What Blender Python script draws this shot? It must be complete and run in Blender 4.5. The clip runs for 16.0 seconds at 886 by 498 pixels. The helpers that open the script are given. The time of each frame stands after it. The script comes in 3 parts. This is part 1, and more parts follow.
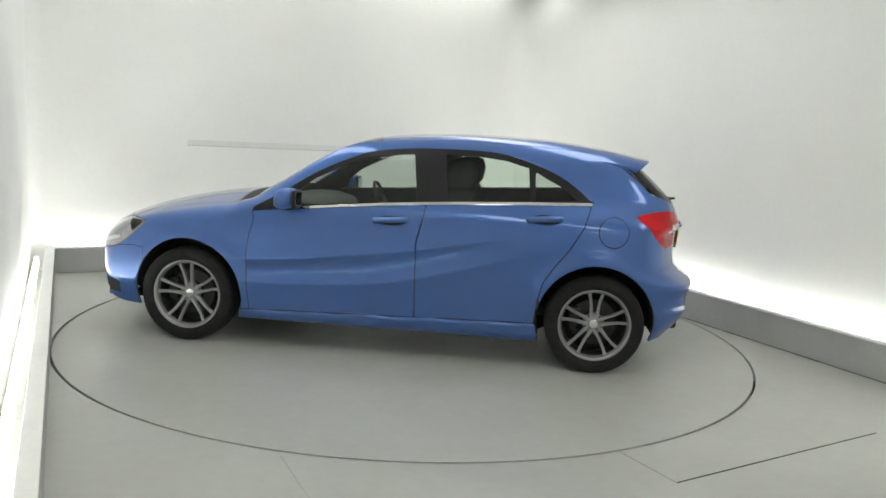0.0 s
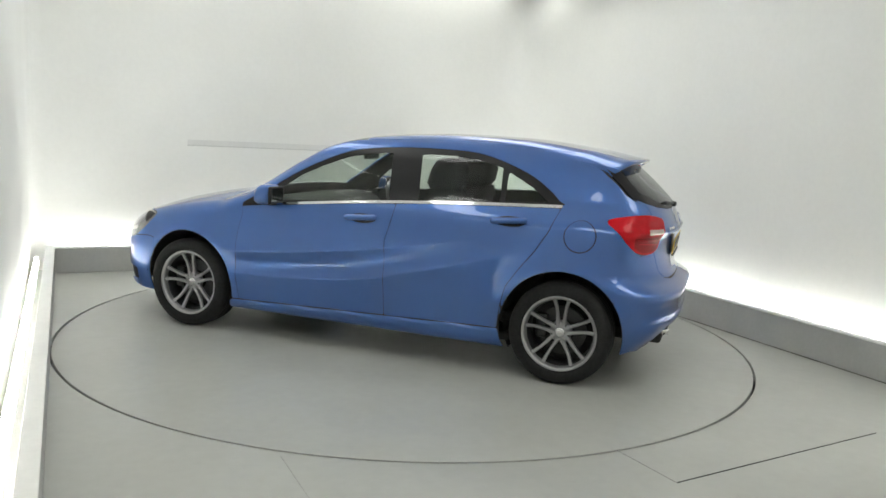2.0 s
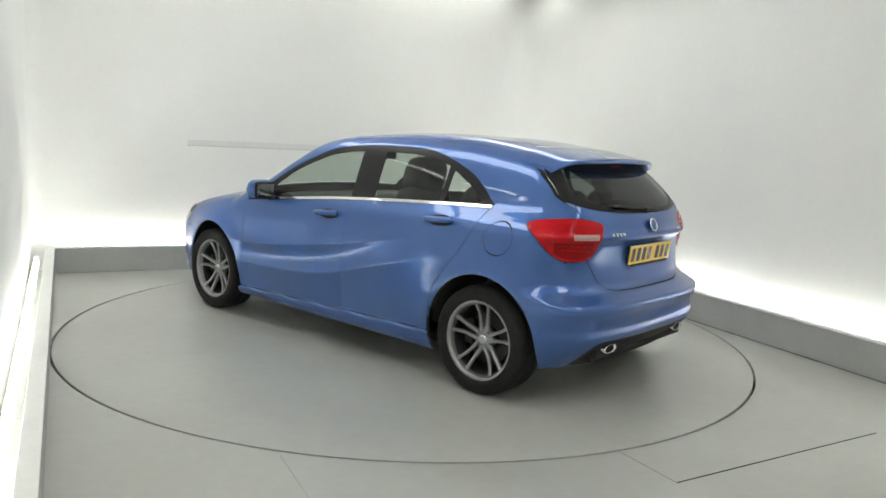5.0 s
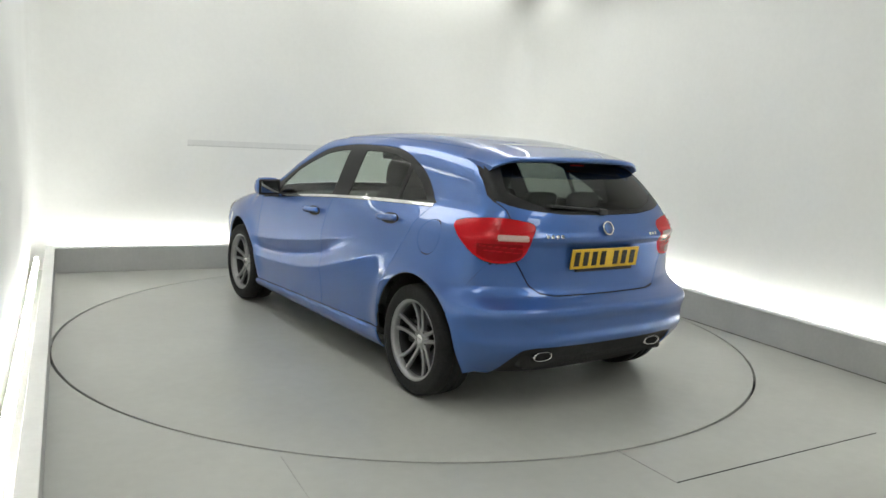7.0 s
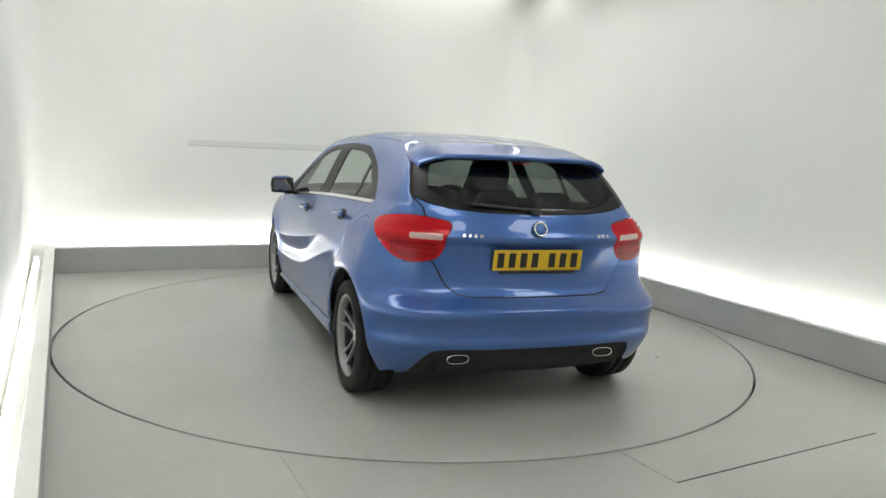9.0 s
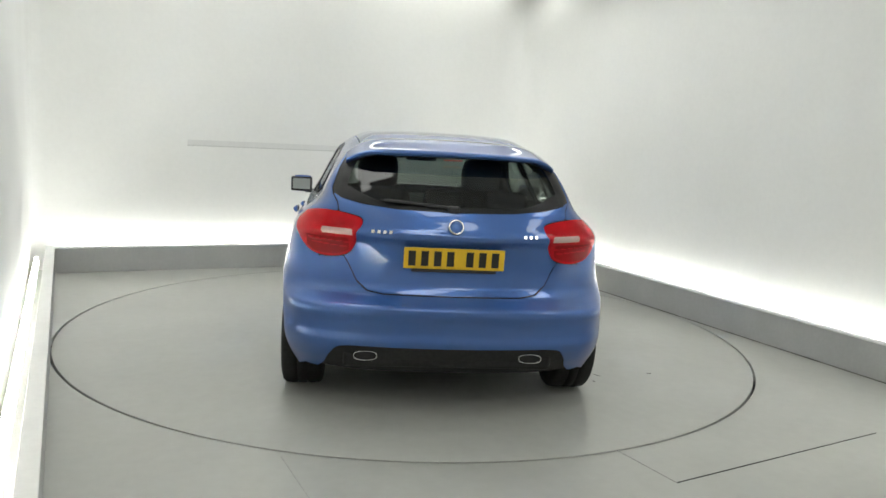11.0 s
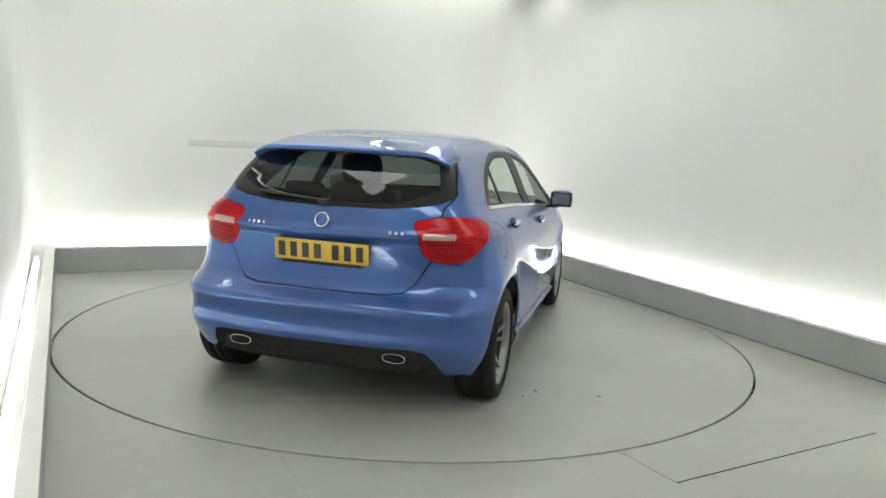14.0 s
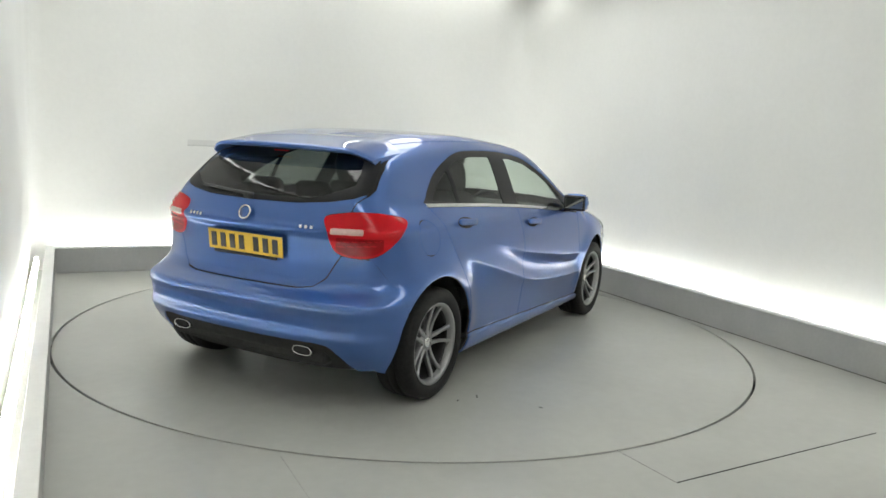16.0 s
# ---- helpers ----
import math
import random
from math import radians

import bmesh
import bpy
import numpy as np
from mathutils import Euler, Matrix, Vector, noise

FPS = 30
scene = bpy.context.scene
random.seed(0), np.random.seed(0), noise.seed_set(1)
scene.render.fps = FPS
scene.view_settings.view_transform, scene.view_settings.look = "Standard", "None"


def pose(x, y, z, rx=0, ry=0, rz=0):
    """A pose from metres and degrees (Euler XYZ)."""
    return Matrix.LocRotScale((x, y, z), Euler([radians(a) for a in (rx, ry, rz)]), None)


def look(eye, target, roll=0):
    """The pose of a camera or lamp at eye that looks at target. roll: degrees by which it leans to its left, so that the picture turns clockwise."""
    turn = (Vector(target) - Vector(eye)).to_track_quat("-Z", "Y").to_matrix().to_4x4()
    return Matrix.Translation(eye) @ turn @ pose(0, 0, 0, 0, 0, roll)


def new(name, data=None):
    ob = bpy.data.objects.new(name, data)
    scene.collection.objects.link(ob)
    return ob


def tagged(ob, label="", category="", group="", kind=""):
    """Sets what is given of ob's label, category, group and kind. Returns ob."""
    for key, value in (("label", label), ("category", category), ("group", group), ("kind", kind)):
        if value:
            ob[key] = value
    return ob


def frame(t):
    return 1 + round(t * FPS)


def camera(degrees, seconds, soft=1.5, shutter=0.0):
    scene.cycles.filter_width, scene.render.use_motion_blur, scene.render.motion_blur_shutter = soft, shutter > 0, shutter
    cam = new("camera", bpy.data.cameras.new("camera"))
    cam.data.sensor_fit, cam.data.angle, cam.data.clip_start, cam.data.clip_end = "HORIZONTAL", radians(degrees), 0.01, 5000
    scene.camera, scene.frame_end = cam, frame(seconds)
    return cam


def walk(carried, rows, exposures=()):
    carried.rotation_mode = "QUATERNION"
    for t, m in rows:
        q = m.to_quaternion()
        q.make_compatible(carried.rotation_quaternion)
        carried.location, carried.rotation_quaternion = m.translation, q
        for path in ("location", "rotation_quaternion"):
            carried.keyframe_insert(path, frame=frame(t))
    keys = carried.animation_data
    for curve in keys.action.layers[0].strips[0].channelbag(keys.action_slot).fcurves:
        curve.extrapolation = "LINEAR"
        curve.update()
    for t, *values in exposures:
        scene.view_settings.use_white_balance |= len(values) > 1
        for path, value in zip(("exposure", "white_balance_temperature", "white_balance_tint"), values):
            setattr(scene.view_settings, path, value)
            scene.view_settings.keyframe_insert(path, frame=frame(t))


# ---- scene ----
# the lens and the standing camera
EYE = (0.218, -5.810, 1.479)
AIM = (0.218, -5.810 + 10 * math.cos(0.1472), 1.479 - 10 * math.sin(0.1472))
cam = camera(58.99, 16.0, soft=1.6)
walk(cam, [(0.0, look(EYE, AIM, 3.163)), (16.0, look(EYE, AIM, 3.163))], exposures=[(0.0, 0.62), (16.0, 0.62)])

# ------------------------------------------------------------------ world and light levels
world = bpy.data.worlds.new("world")
scene.world = world
world.use_nodes = True
world.node_tree.nodes["Background"].inputs[0].default_value = (0.8, 0.85, 0.9, 1)
world.node_tree.nodes["Background"].inputs[1].default_value = 0.05
TUBE_LOW, TUBE_DIM, TUBE_HIGH, PANEL = 44.0, 28.0, 4.2, 2.7

# ------------------------------------------------------------------ materials


def mat(name, color, rough=0.5, metal=0.0, coat=0.0, grain=0.0, grain_scale=40.0, stain=0.0, stain_scale=1.5,
        bump=0.0, bump_scale=60.0, spec=0.5, edge=None):
    m = bpy.data.materials.new(name)
    m.use_nodes = True
    nt = m.node_tree
    b = nt.nodes["Principled BSDF"]
    b.inputs["Roughness"].default_value = rough
    b.inputs["Metallic"].default_value = metal
    b.inputs["Coat Weight"].default_value = coat
    b.inputs["Coat Roughness"].default_value = 0.02
    b.inputs["Coat IOR"].default_value = 1.6
    b.inputs["Specular IOR Level"].default_value = spec
    b.inputs["Base Color"].default_value = (*color, 1)
    co = nt.nodes.new("ShaderNodeTexCoord").outputs["Object"]

    def tex(scale, detail):
        n = nt.nodes.new("ShaderNodeTexNoise")
        n.inputs["Scale"].default_value = scale
        n.inputs["Detail"].default_value = detail
        nt.links.new(co, n.inputs["Vector"])
        return n.outputs["Fac"]

    def span(fac, lo, hi):
        n = nt.nodes.new("ShaderNodeMapRange")
        n.inputs["From Min"].default_value, n.inputs["From Max"].default_value = 0.3, 0.7
        n.inputs["To Min"].default_value, n.inputs["To Max"].default_value = lo, hi
        nt.links.new(fac, n.inputs["Value"])
        return n.outputs["Result"]

    if grain or stain:
        f = span(tex(grain_scale, 4), 1 - grain, 1 + grain)
        s = span(tex(stain_scale, 5), 1 - stain, 1 + stain)
        mul = nt.nodes.new("ShaderNodeMath")
        mul.operation = "MULTIPLY"
        nt.links.new(f, mul.inputs[0]), nt.links.new(s, mul.inputs[1])
        vm = nt.nodes.new("ShaderNodeVectorMath")
        vm.operation = "SCALE"
        vm.inputs[0].default_value = color
        nt.links.new(mul.outputs[0], vm.inputs["Scale"])
        nt.links.new(vm.outputs[0], b.inputs["Base Color"])
    if edge:
        b.inputs["Specular Tint"].default_value = (*edge, 1)
    if bump:
        bn = nt.nodes.new("ShaderNodeBump")
        bn.inputs["Strength"].default_value = bump
        bn.inputs["Distance"].default_value = 0.002
        nt.links.new(tex(bump_scale, 4), bn.inputs["Height"])
        nt.links.new(bn.outputs[0], b.inputs["Normal"])
    return m


def glow(name, color, strength):
    m = bpy.data.materials.new(name)
    m.use_nodes = True
    b = m.node_tree.nodes["Principled BSDF"]
    b.inputs["Base Color"].default_value = (0.8, 0.8, 0.8, 1)
    b.inputs["Emission Color"].default_value = (*color, 1)
    b.inputs["Emission Strength"].default_value = strength
    return m


def pane(name, tint, gloss_rough=0.01):
    """Thin glass: tinted, clear, with a gloss that grows at grazing angles."""
    m = bpy.data.materials.new(name)
    m.use_nodes = True
    nt = m.node_tree
    nt.nodes.remove(nt.nodes["Principled BSDF"])
    tr = nt.nodes.new("ShaderNodeBsdfTransparent")
    tr.inputs[0].default_value = (*tint, 1)
    gl = nt.nodes.new("ShaderNodeBsdfGlossy")
    gl.inputs["Roughness"].default_value = gloss_rough
    lw = nt.nodes.new("ShaderNodeLayerWeight")
    lw.inputs[0].default_value = 0.5
    pw = nt.nodes.new("ShaderNodeMath")
    pw.operation = "POWER"
    pw.inputs[1].default_value = 4.5
    ad = nt.nodes.new("ShaderNodeMath")
    ad.operation = "MULTIPLY_ADD"
    ad.inputs[1].default_value, ad.inputs[2].default_value = 0.75, 0.05
    nt.links.new(lw.outputs["Facing"], pw.inputs[0])
    nt.links.new(pw.outputs[0], ad.inputs[0])
    mx = nt.nodes.new("ShaderNodeMixShader")
    nt.links.new(ad.outputs[0], mx.inputs[0])
    nt.links.new(tr.outputs[0], mx.inputs[1])
    nt.links.new(gl.outputs[0], mx.inputs[2])
    nt.links.new(mx.outputs[0], nt.nodes["Material Output"].inputs[0])
    return m


WALL = mat("white_wall_paint", (0.80, 0.80, 0.775), 0.6, grain=0.012, grain_scale=25, stain=0.03, stain_scale=0.7, bump=0.05, bump_scale=90)
CEIL = mat("ceiling_paint", (0.78, 0.78, 0.76), 0.7, grain=0.01, stain=0.02)
FLOOR = mat("grey_floor_paint", (0.435, 0.438, 0.408), 0.33, grain=0.03, grain_scale=14, stain=0.09, stain_scale=0.9, bump=0.02, bump_scale=120)
KERB = mat("grey_kerb_paint", (0.44, 0.44, 0.43), 0.5, grain=0.03, grain_scale=40, stain=0.05, stain_scale=3, bump=0.05)
KERBTOP = mat("white_kerb_cap", (0.78, 0.78, 0.76), 0.45, grain=0.02, stain=0.03, stain_scale=4)
DARKGAP = mat("dark_joint", (0.03, 0.03, 0.028), 0.9, grain=0.1)
SEAM = mat("filled_joint", (0.42, 0.42, 0.40), 0.6, grain=0.2)
SHADE_STRIP = mat("wall_shade_paint", (0.715, 0.715, 0.695), 0.6, grain=0.02, stain=0.06, stain_scale=2)
PATCH = mat("dull_wall_joint", (0.58, 0.58, 0.56), 0.7, grain=0.1)
FOOT_DARK = mat("floor_edge_dark", (0.17, 0.165, 0.15), 0.8, grain=0.5, grain_scale=9, stain=0.5, stain_scale=2.5)
SCUFF = mat("floor_scuff", (0.16, 0.16, 0.15), 0.6, grain=0.3)
TUBE_L = glow("low_strip_glow", (0.968, 0.985, 0.942), TUBE_LOW)
TUBE_W = glow("dim_strip_glow", (0.968, 0.985, 0.942), TUBE_DIM)
TUBE_H = glow("high_strip_glow", (0.968, 0.985, 0.942), TUBE_HIGH)
PANEL_G = glow("added_panel_glow", (0.968, 0.985, 0.942), PANEL)
PAINT = mat("blue_metallic_paint", (0.050, 0.128, 0.375), 0.31, metal=0.48, edge=(0.12, 0.19, 0.38), coat=1.0, grain=0.10, grain_scale=900, stain=0.02, stain_scale=4)
BLACK = mat("gloss_black_trim", (0.010, 0.010, 0.011), 0.40, grain=0.1, spec=0.25)
PLASTIC = mat("black_plastic", (0.022, 0.022, 0.023), 0.55, grain=0.15, bump=0.2, bump_scale=400)
LINER = mat("dark_inner_lining", (0.02, 0.02, 0.02), 0.9, grain=0.2)
RUBBER = mat("tyre_rubber", (0.013, 0.013, 0.013), 0.75, spec=0.3, grain=0.25, grain_scale=60, stain=0.15, stain_scale=9, bump=0.2, bump_scale=250)
ALLOY = mat("grey_alloy", (0.31, 0.31, 0.315), 0.34, metal=0.7, grain=0.06, grain_scale=80, stain=0.05, stain_scale=8)
ALLOY_SHADED = mat("shaded_alloy_barrel", (0.028, 0.028, 0.03), 0.55, metal=0.4, grain=0.1)
STEEL = mat("brake_steel", (0.06, 0.06, 0.06), 0.5, metal=0.9, grain=0.1, grain_scale=90)
CHROME = mat("chrome", (0.78, 0.78, 0.78), 0.10, metal=1.0, grain=0.02)
RED = mat("red_lens", (0.54, 0.008, 0.015), 0.14, spec=0.25, grain=0.05, grain_scale=30)
REDIN = mat("deep_red_lens", (0.32, 0.004, 0.008), 0.16, spec=0.25, grain=0.05)
CLEAR = mat("clear_lens", (0.62, 0.40, 0.38), 0.2, metal=0.2, coat=1.0, grain=0.08, grain_scale=60)
LAMP = mat("headlamp_reflector", (0.40, 0.41, 0.41), 0.15, metal=0.6, coat=1.0, grain=0.15, grain_scale=25)
YELLOW = mat("yellow_plate", (0.72, 0.46, 0.02), 0.35, grain=0.03, stain=0.03)
INK = mat("black_plate_ink", (0.015, 0.014, 0.012), 0.4, grain=0.05)
SEAT = mat("dark_seat_cloth", (0.035, 0.035, 0.036), 0.85, grain=0.2, grain_scale=120, bump=0.3, bump_scale=300)
HEADLINER = mat("grey_headliner", (0.16, 0.16, 0.15), 0.9, grain=0.06)
GLASS = pane("side_glass", (0.72, 0.78, 0.73))
SCREEN = pane("windscreen_glass", (0.70, 0.76, 0.72), 0.10)
REARGLASS = pane("rear_privacy_glass", (0.17, 0.195, 0.183))
MIRROR = mat("mirror_glass", (0.34, 0.36, 0.37), 0.02, metal=1.0)

# ------------------------------------------------------------------ mesh helpers


def mesh_from(name, verts, faces, material, smooth=True, normals=None):
    me = bpy.data.meshes.new(name)
    me.from_pydata([tuple(map(float, v)) for v in verts], [], [tuple(map(int, f)) for f in faces])
    me.materials.append(material)
    me.polygons.foreach_set("use_smooth", [smooth] * len(me.polygons))
    me.update()
    if normals is not None:
        me.normals_split_custom_set_from_vertices([tuple(map(float, n)) for n in normals])
    return me


def part(name, data, parent, label="", at=None):
    ob = new(name, data)
    ob.parent = parent
    if at is not None:
        ob.matrix_basis = at
    return tagged(ob, label)


def bm_mesh(name, bm, material, smooth=False):
    me = bpy.data.meshes.new(name)
    bm.to_mesh(me)
    bm.free()
    me.materials.append(material)
    me.polygons.foreach_set("use_smooth", [smooth] * len(me.polygons))
    return me


def box_mesh(name, size, material, bevel=0.0, at=(0, 0, 0), segs=2, smooth=False):
    bm = bmesh.new()
    bmesh.ops.create_cube(bm, size=1, matrix=Matrix.Translation(at) @ Matrix.Diagonal((*size, 1)))
    if bevel:
        bmesh.ops.bevel(bm, geom=bm.edges[:], offset=bevel, segments=segs, affect="EDGES", profile=0.5)
    return bm_mesh(name, bm, material, smooth)


def lathe(name, profile, material, n=64, smooth=True):
    """Turn (radius, y) pairs round the y axis."""
    verts, faces = [], []
    for i in range(n):
        a = 2 * math.pi * i / n
        for r, y in profile:
            verts.append((r * math.cos(a), y, r * math.sin(a)))
    k = len(profile)
    for i in range(n):
        j = (i + 1) % n
        for q in range(k - 1):
            faces.append((i * k + q, i * k + q + 1, j * k + q + 1, j * k + q))
    return mesh_from(name, verts, faces, material, smooth)


# ------------------------------------------------------------------ the room (turned 27 degrees to the camera)
TURN = pose(0, 0, 0, 0, 0, 27)
KU, KV, SLOT, NEARV = 2.48, 2.68, 0.19, -7.2   # kerb faces at u = +-KU and v = KV; wall SLOT behind
WU, WV, TOP, KH = KU + SLOT, KV + SLOT, 3.25, 0.24
DISC_R = 2.444


def askew(v):
    """The west wall and kerb draw in towards their far end."""
    return 0.080 - 0.0174 * (2.7 - v)



def setting(name, data, label, category):
    ob = new(name, data)
    ob.matrix_basis = TURN.copy()
    return tagged(ob, label, category, kind="structure")


def wall_sheet():
    """Plan line of the inner faces with rounded corners at the far end, thickened outwards."""
    n = 10
    inner = [(-WU - 0.02 + askew(NEARV), NEARV)]
    for r, s, a0 in ((0.14, -1, 180), (0.48, 1, 90)):
        c = (s * (WU - r) + (askew(WV) - 0.02 if s < 0 else 0), WV - r)
        for i in range(n + 1):
            a = radians(a0 - 90 * i / n)
            inner.append((c[0] + r * math.cos(a), c[1] + r * math.sin(a)))
    inner.append((WU, NEARV))
    return inner


def build_wall():
    line = wall_sheet()
    mid = len(line) // 2
    cuts = {"wall_west": line[:7], "wall_north": line[6:mid + 6], "wall_east": line[mid + 5:]}
    for name, pts in cuts.items():
        verts, faces = [], []
        zs = [-0.1, 0.0, 0.6, 1.2, 1.8, 2.4, TOP]
        for k, (u, v) in enumerate(pts):
            a = pts[max(0, k - 1)]
            b = pts[min(len(pts) - 1, k + 1)]
            d = Vector((b[0] - a[0], b[1] - a[1])).normalized()
            o = Vector((-d.y, d.x)) * 0.12
            for z in zs:
                verts.append((u, v, z))
            for z in zs:
                verts.append((u + o.x, v + o.y, z))
        m = len(zs)
        for k in range(len(pts) - 1):
            i, j = k * 2 * m, (k + 1) * 2 * m
            for q in range(m - 1):
                faces.append((i + q, j + q, j + q + 1, i + q + 1))
                faces.append((i + m + q, i + m + q + 1, j + m + q + 1, j + m + q))
            faces.append((i + m - 1, j + m - 1, j + 2 * m - 1, i + 2 * m - 1))
        me = mesh_from(name, verts, faces, WALL, True)
        setting(name, me, "smooth white painted booth wall with rounded corner", "wall")
    me = box_mesh("wall_south", (2 * WU + 0.24, 0.12, TOP), WALL, at=(0, NEARV - 0.07, TOP / 2))
    setting("wall_south", me, "plain white painted end wall of the booth", "wall")
    me = box_mesh("ceiling", (2 * WU + 0.3, WV - NEARV + 0.3, 0.1), CEIL, at=(0, (WV + NEARV) / 2, TOP + 0.055))
    setting("ceiling", me, "plain white booth ceiling", "ceiling")


def build_floor():
    # one floor sheet with a round hole for the turntable
    n, gap = 192, 0.016
    verts, faces = [], []
    half_u, v0, v1 = WU - 0.001, NEARV, WV - 0.001
    for i in range(n):
        a = 2 * math.pi * i / n
        c, s = math.cos(a), math.sin(a)
        t = min(half_u / abs(c) if abs(c) > 1e-6 else 99, (v1 / s if s > 1e-6 else 99), (v0 / s if s < -1e-6 else 99))
        r = DISC_R + gap
        verts += [(r * c, r * s, -0.04), (r * c, r * s, -0.001), ((r + 0.004) * c, (r + 0.004) * s, 0), (t * c, t * s, 0)]
    for i in range(n):
        j = (i + 1) % n
        for q in range(3):
            faces.append((i * 4 + q, j * 4 + q, j * 4 + q + 1, i * 4 + q + 1))
    # the far corners of the sheet
    k = len(verts)
    for u, v in ((half_u, v1), (-half_u, v1), (-half_u, v0), (half_u, v0)):
        verts.append((u, v, 0))
        a = math.atan2(v, u) % (2 * math.pi)
        i = int(a / (2 * math.pi) * n)
        faces.append((i * 4 + 3, len(verts) - 1, ((i + 1) % n) * 4 + 3))
    me = mesh_from("floor", verts, faces, FLOOR, False)
    setting("floor", me, "grey painted booth floor with panel joints", "floor")
    me = lathe("pit", [(0.001, 0), (DISC_R + 0.3, 0)], DARKGAP, 96, False)
    ob = setting("turntable_pit", me, "dark pit under the turntable gap", "pit")
    ob.matrix_basis = TURN @ pose(0, 0, -0.06, 90, 0, 0)


def floor_joint(p, q, wide, material):
    """A hairline joint in the floor, as a thin dark seam strip."""
    d = Vector(q) - Vector(p)
    m = box_mesh("floor_seam", (d.length, wide, 0.003), material)
    ob = new("floor_joint", m)
    ob.matrix_basis = pose((p[0] + q[0]) / 2, (p[1] + q[1]) / 2, 0.0008, 0, 0, math.degrees(math.atan2(d.y, d.x)))
    tagged(ob, "thin dark joint between grey floor panels", "floor joint", kind="structure")


def build_kerb():
    def kerb(name, p, q, tall, lined=False):
        d = Vector(q) - Vector(p)
        ang = math.degrees(math.atan2(d.y, d.x))
        me = box_mesh(name, (d.length, 0.07, tall - 0.012), KERB, 0.003, at=(0, 0.035, (tall - 0.012) / 2))
        ob = new(name, me)
        ob.matrix_basis = TURN @ pose((p[0] + q[0]) / 2, (p[1] + q[1]) / 2, 0, 0, 0, ang)
        tagged(ob, "low grey kerb hiding the wall lights", "kerb", kind="structure")
        part("cap", box_mesh("cap", (d.length, 0.076, 0.012), KERBTOP, 0.003, at=(0, 0.036, tall - 0.006)), ob, "white kerb cap")
        if lined:
            part("foot_line", box_mesh("foot_line", (d.length, 0.010, 0.007), FOOT_DARK, 0.002, at=(0, -0.004, 0.0035)), ob, "dark uneven line along the foot of the kerb")
    kerb("kerb_west", (-KU + askew(NEARV), NEARV), (-KU + askew(KV + 0.1), KV + 0.1), KH)
    kerb("kerb_north", (-KU + askew(KV) + 0.004, KV), (KU, KV), KH)
    kerb("kerb_east", (KU, KV + 0.1), (KU, NEARV), KH + 0.018, True)


def strip_light(name, p, q, z, material, label):
    """A fluorescent strip: tube, tray and two end caps."""
    d = Vector(q) - Vector(p)
    ang = math.degrees(math.atan2(d.y, d.x))
    ob = new(name)
    ob.matrix_basis = TURN @ pose((p[0] + q[0]) / 2, (p[1] + q[1]) / 2, z, 0, 0, ang)
    tagged(ob, label, "strip light", group="hidden strip lights")
    tube = lathe("tube", [(0.001, -d.length / 2 + 0.02), (0.014, -d.length / 2 + 0.02), (0.014, d.length / 2 - 0.02), (0.001, d.length / 2 - 0.02)], material, 12)
    part("tube", tube, ob, at=pose(0, 0, 0, 0, 0, 90))
    part("tray", box_mesh("tray", (d.length, 0.05, 0.02), KERBTOP, 0.003), ob, "white strip light tray", at=pose(0, 0, -0.03 if z < 1 else 0.03))
    for s in (-1, 1):
        part("end_cap", box_mesh("end_cap", (0.02, 0.04, 0.04), KERBTOP, 0.004), ob, at=pose(s * (d.length / 2 - 0.01), 0, 0))
    return ob


def build_lights():
    low = "glowing white strip light hidden behind the kerb"
    high = "glowing white strip light high on the wall"
    off = 0.145
    for k in range(3):
        a, b = -KU + 0.12 + k * 1.56, -KU + 0.12 + k * 1.56 + 1.52
        strip_light("strip_light", (a, KV + off), (b, KV + off), 0.17, TUBE_L, low)
    for s in (-1, 1):
        for k in range(4):
            a = KV - 0.18 - k * 1.7
            p, q = (askew(a), askew(a - 1.66)) if s < 0 else (0, 0)
            strip_light("strip_light", (s * (KU + off) + p, a), (s * (KU + off) + q, a - 1.66), 0.17, TUBE_W if s < 0 or k > 2 else TUBE_L, low)
    for k in range(3):
        b = WU - 0.32 - k * 1.6
        strip_light("strip_light", (b, WV - 0.16), (b - 1.56, WV - 0.16), TOP - 0.17, TUBE_H, high)
    for s in (-1, 1):
        for k in ((0, 3) if s > 0 else range(4)):
            a = WV - (0.36 if s > 0 else 0.42) - k * 1.6
            p, q = (askew(a), askew(a - 1.56)) if s < 0 else (0, 0)
            strip_light("strip_light", (s * (WU - 0.16) + p, a), (s * (WU - 0.16) + q, a - (0.50 if s > 0 and k == 0 else 1.56)), TOP - 0.17, TUBE_H, high)
    for k in range(3):
        a = WU - 0.5 - k * 1.6
        strip_light("strip_light", (a, NEARV + 0.16), (a - 1.56, NEARV + 0.16), TOP - 0.17, TUBE_H, high)
    # broad unseen panels added as fill light over the turntable and nearer the camera
    for u, rows in ((-1.2, (-0.5, 1.1, -3.4, -5.4)), (1.2, (-0.5, 1.1, -3.4, -5.4))):
        for v in rows:
            ob = new("added_ceiling_panel")
            ob.matrix_basis = TURN @ pose(u, v, TOP - 0.02)
            tagged(ob, "broad glowing white panel added as ceiling fill light", "ceiling light", group="ceiling lights")
            part("frame", box_mesh("frame", (0.66, 1.58, 0.03), KERBTOP, 0.004), ob)
            part("diffuser", box_mesh("diffuser", (0.61, 1.53, 0.012), PANEL_G, 0.002, at=(0, 0, -0.018)), ob, "glowing white diffuser")


build_wall()
build_floor()
build_kerb()
build_lights()
floor_joint((-0.464, -2.455), (-0.06, -3.25), 0.004, SEAM)
floor_joint((1.118, -2.182), (1.312, -2.514), 0.003, SEAM)
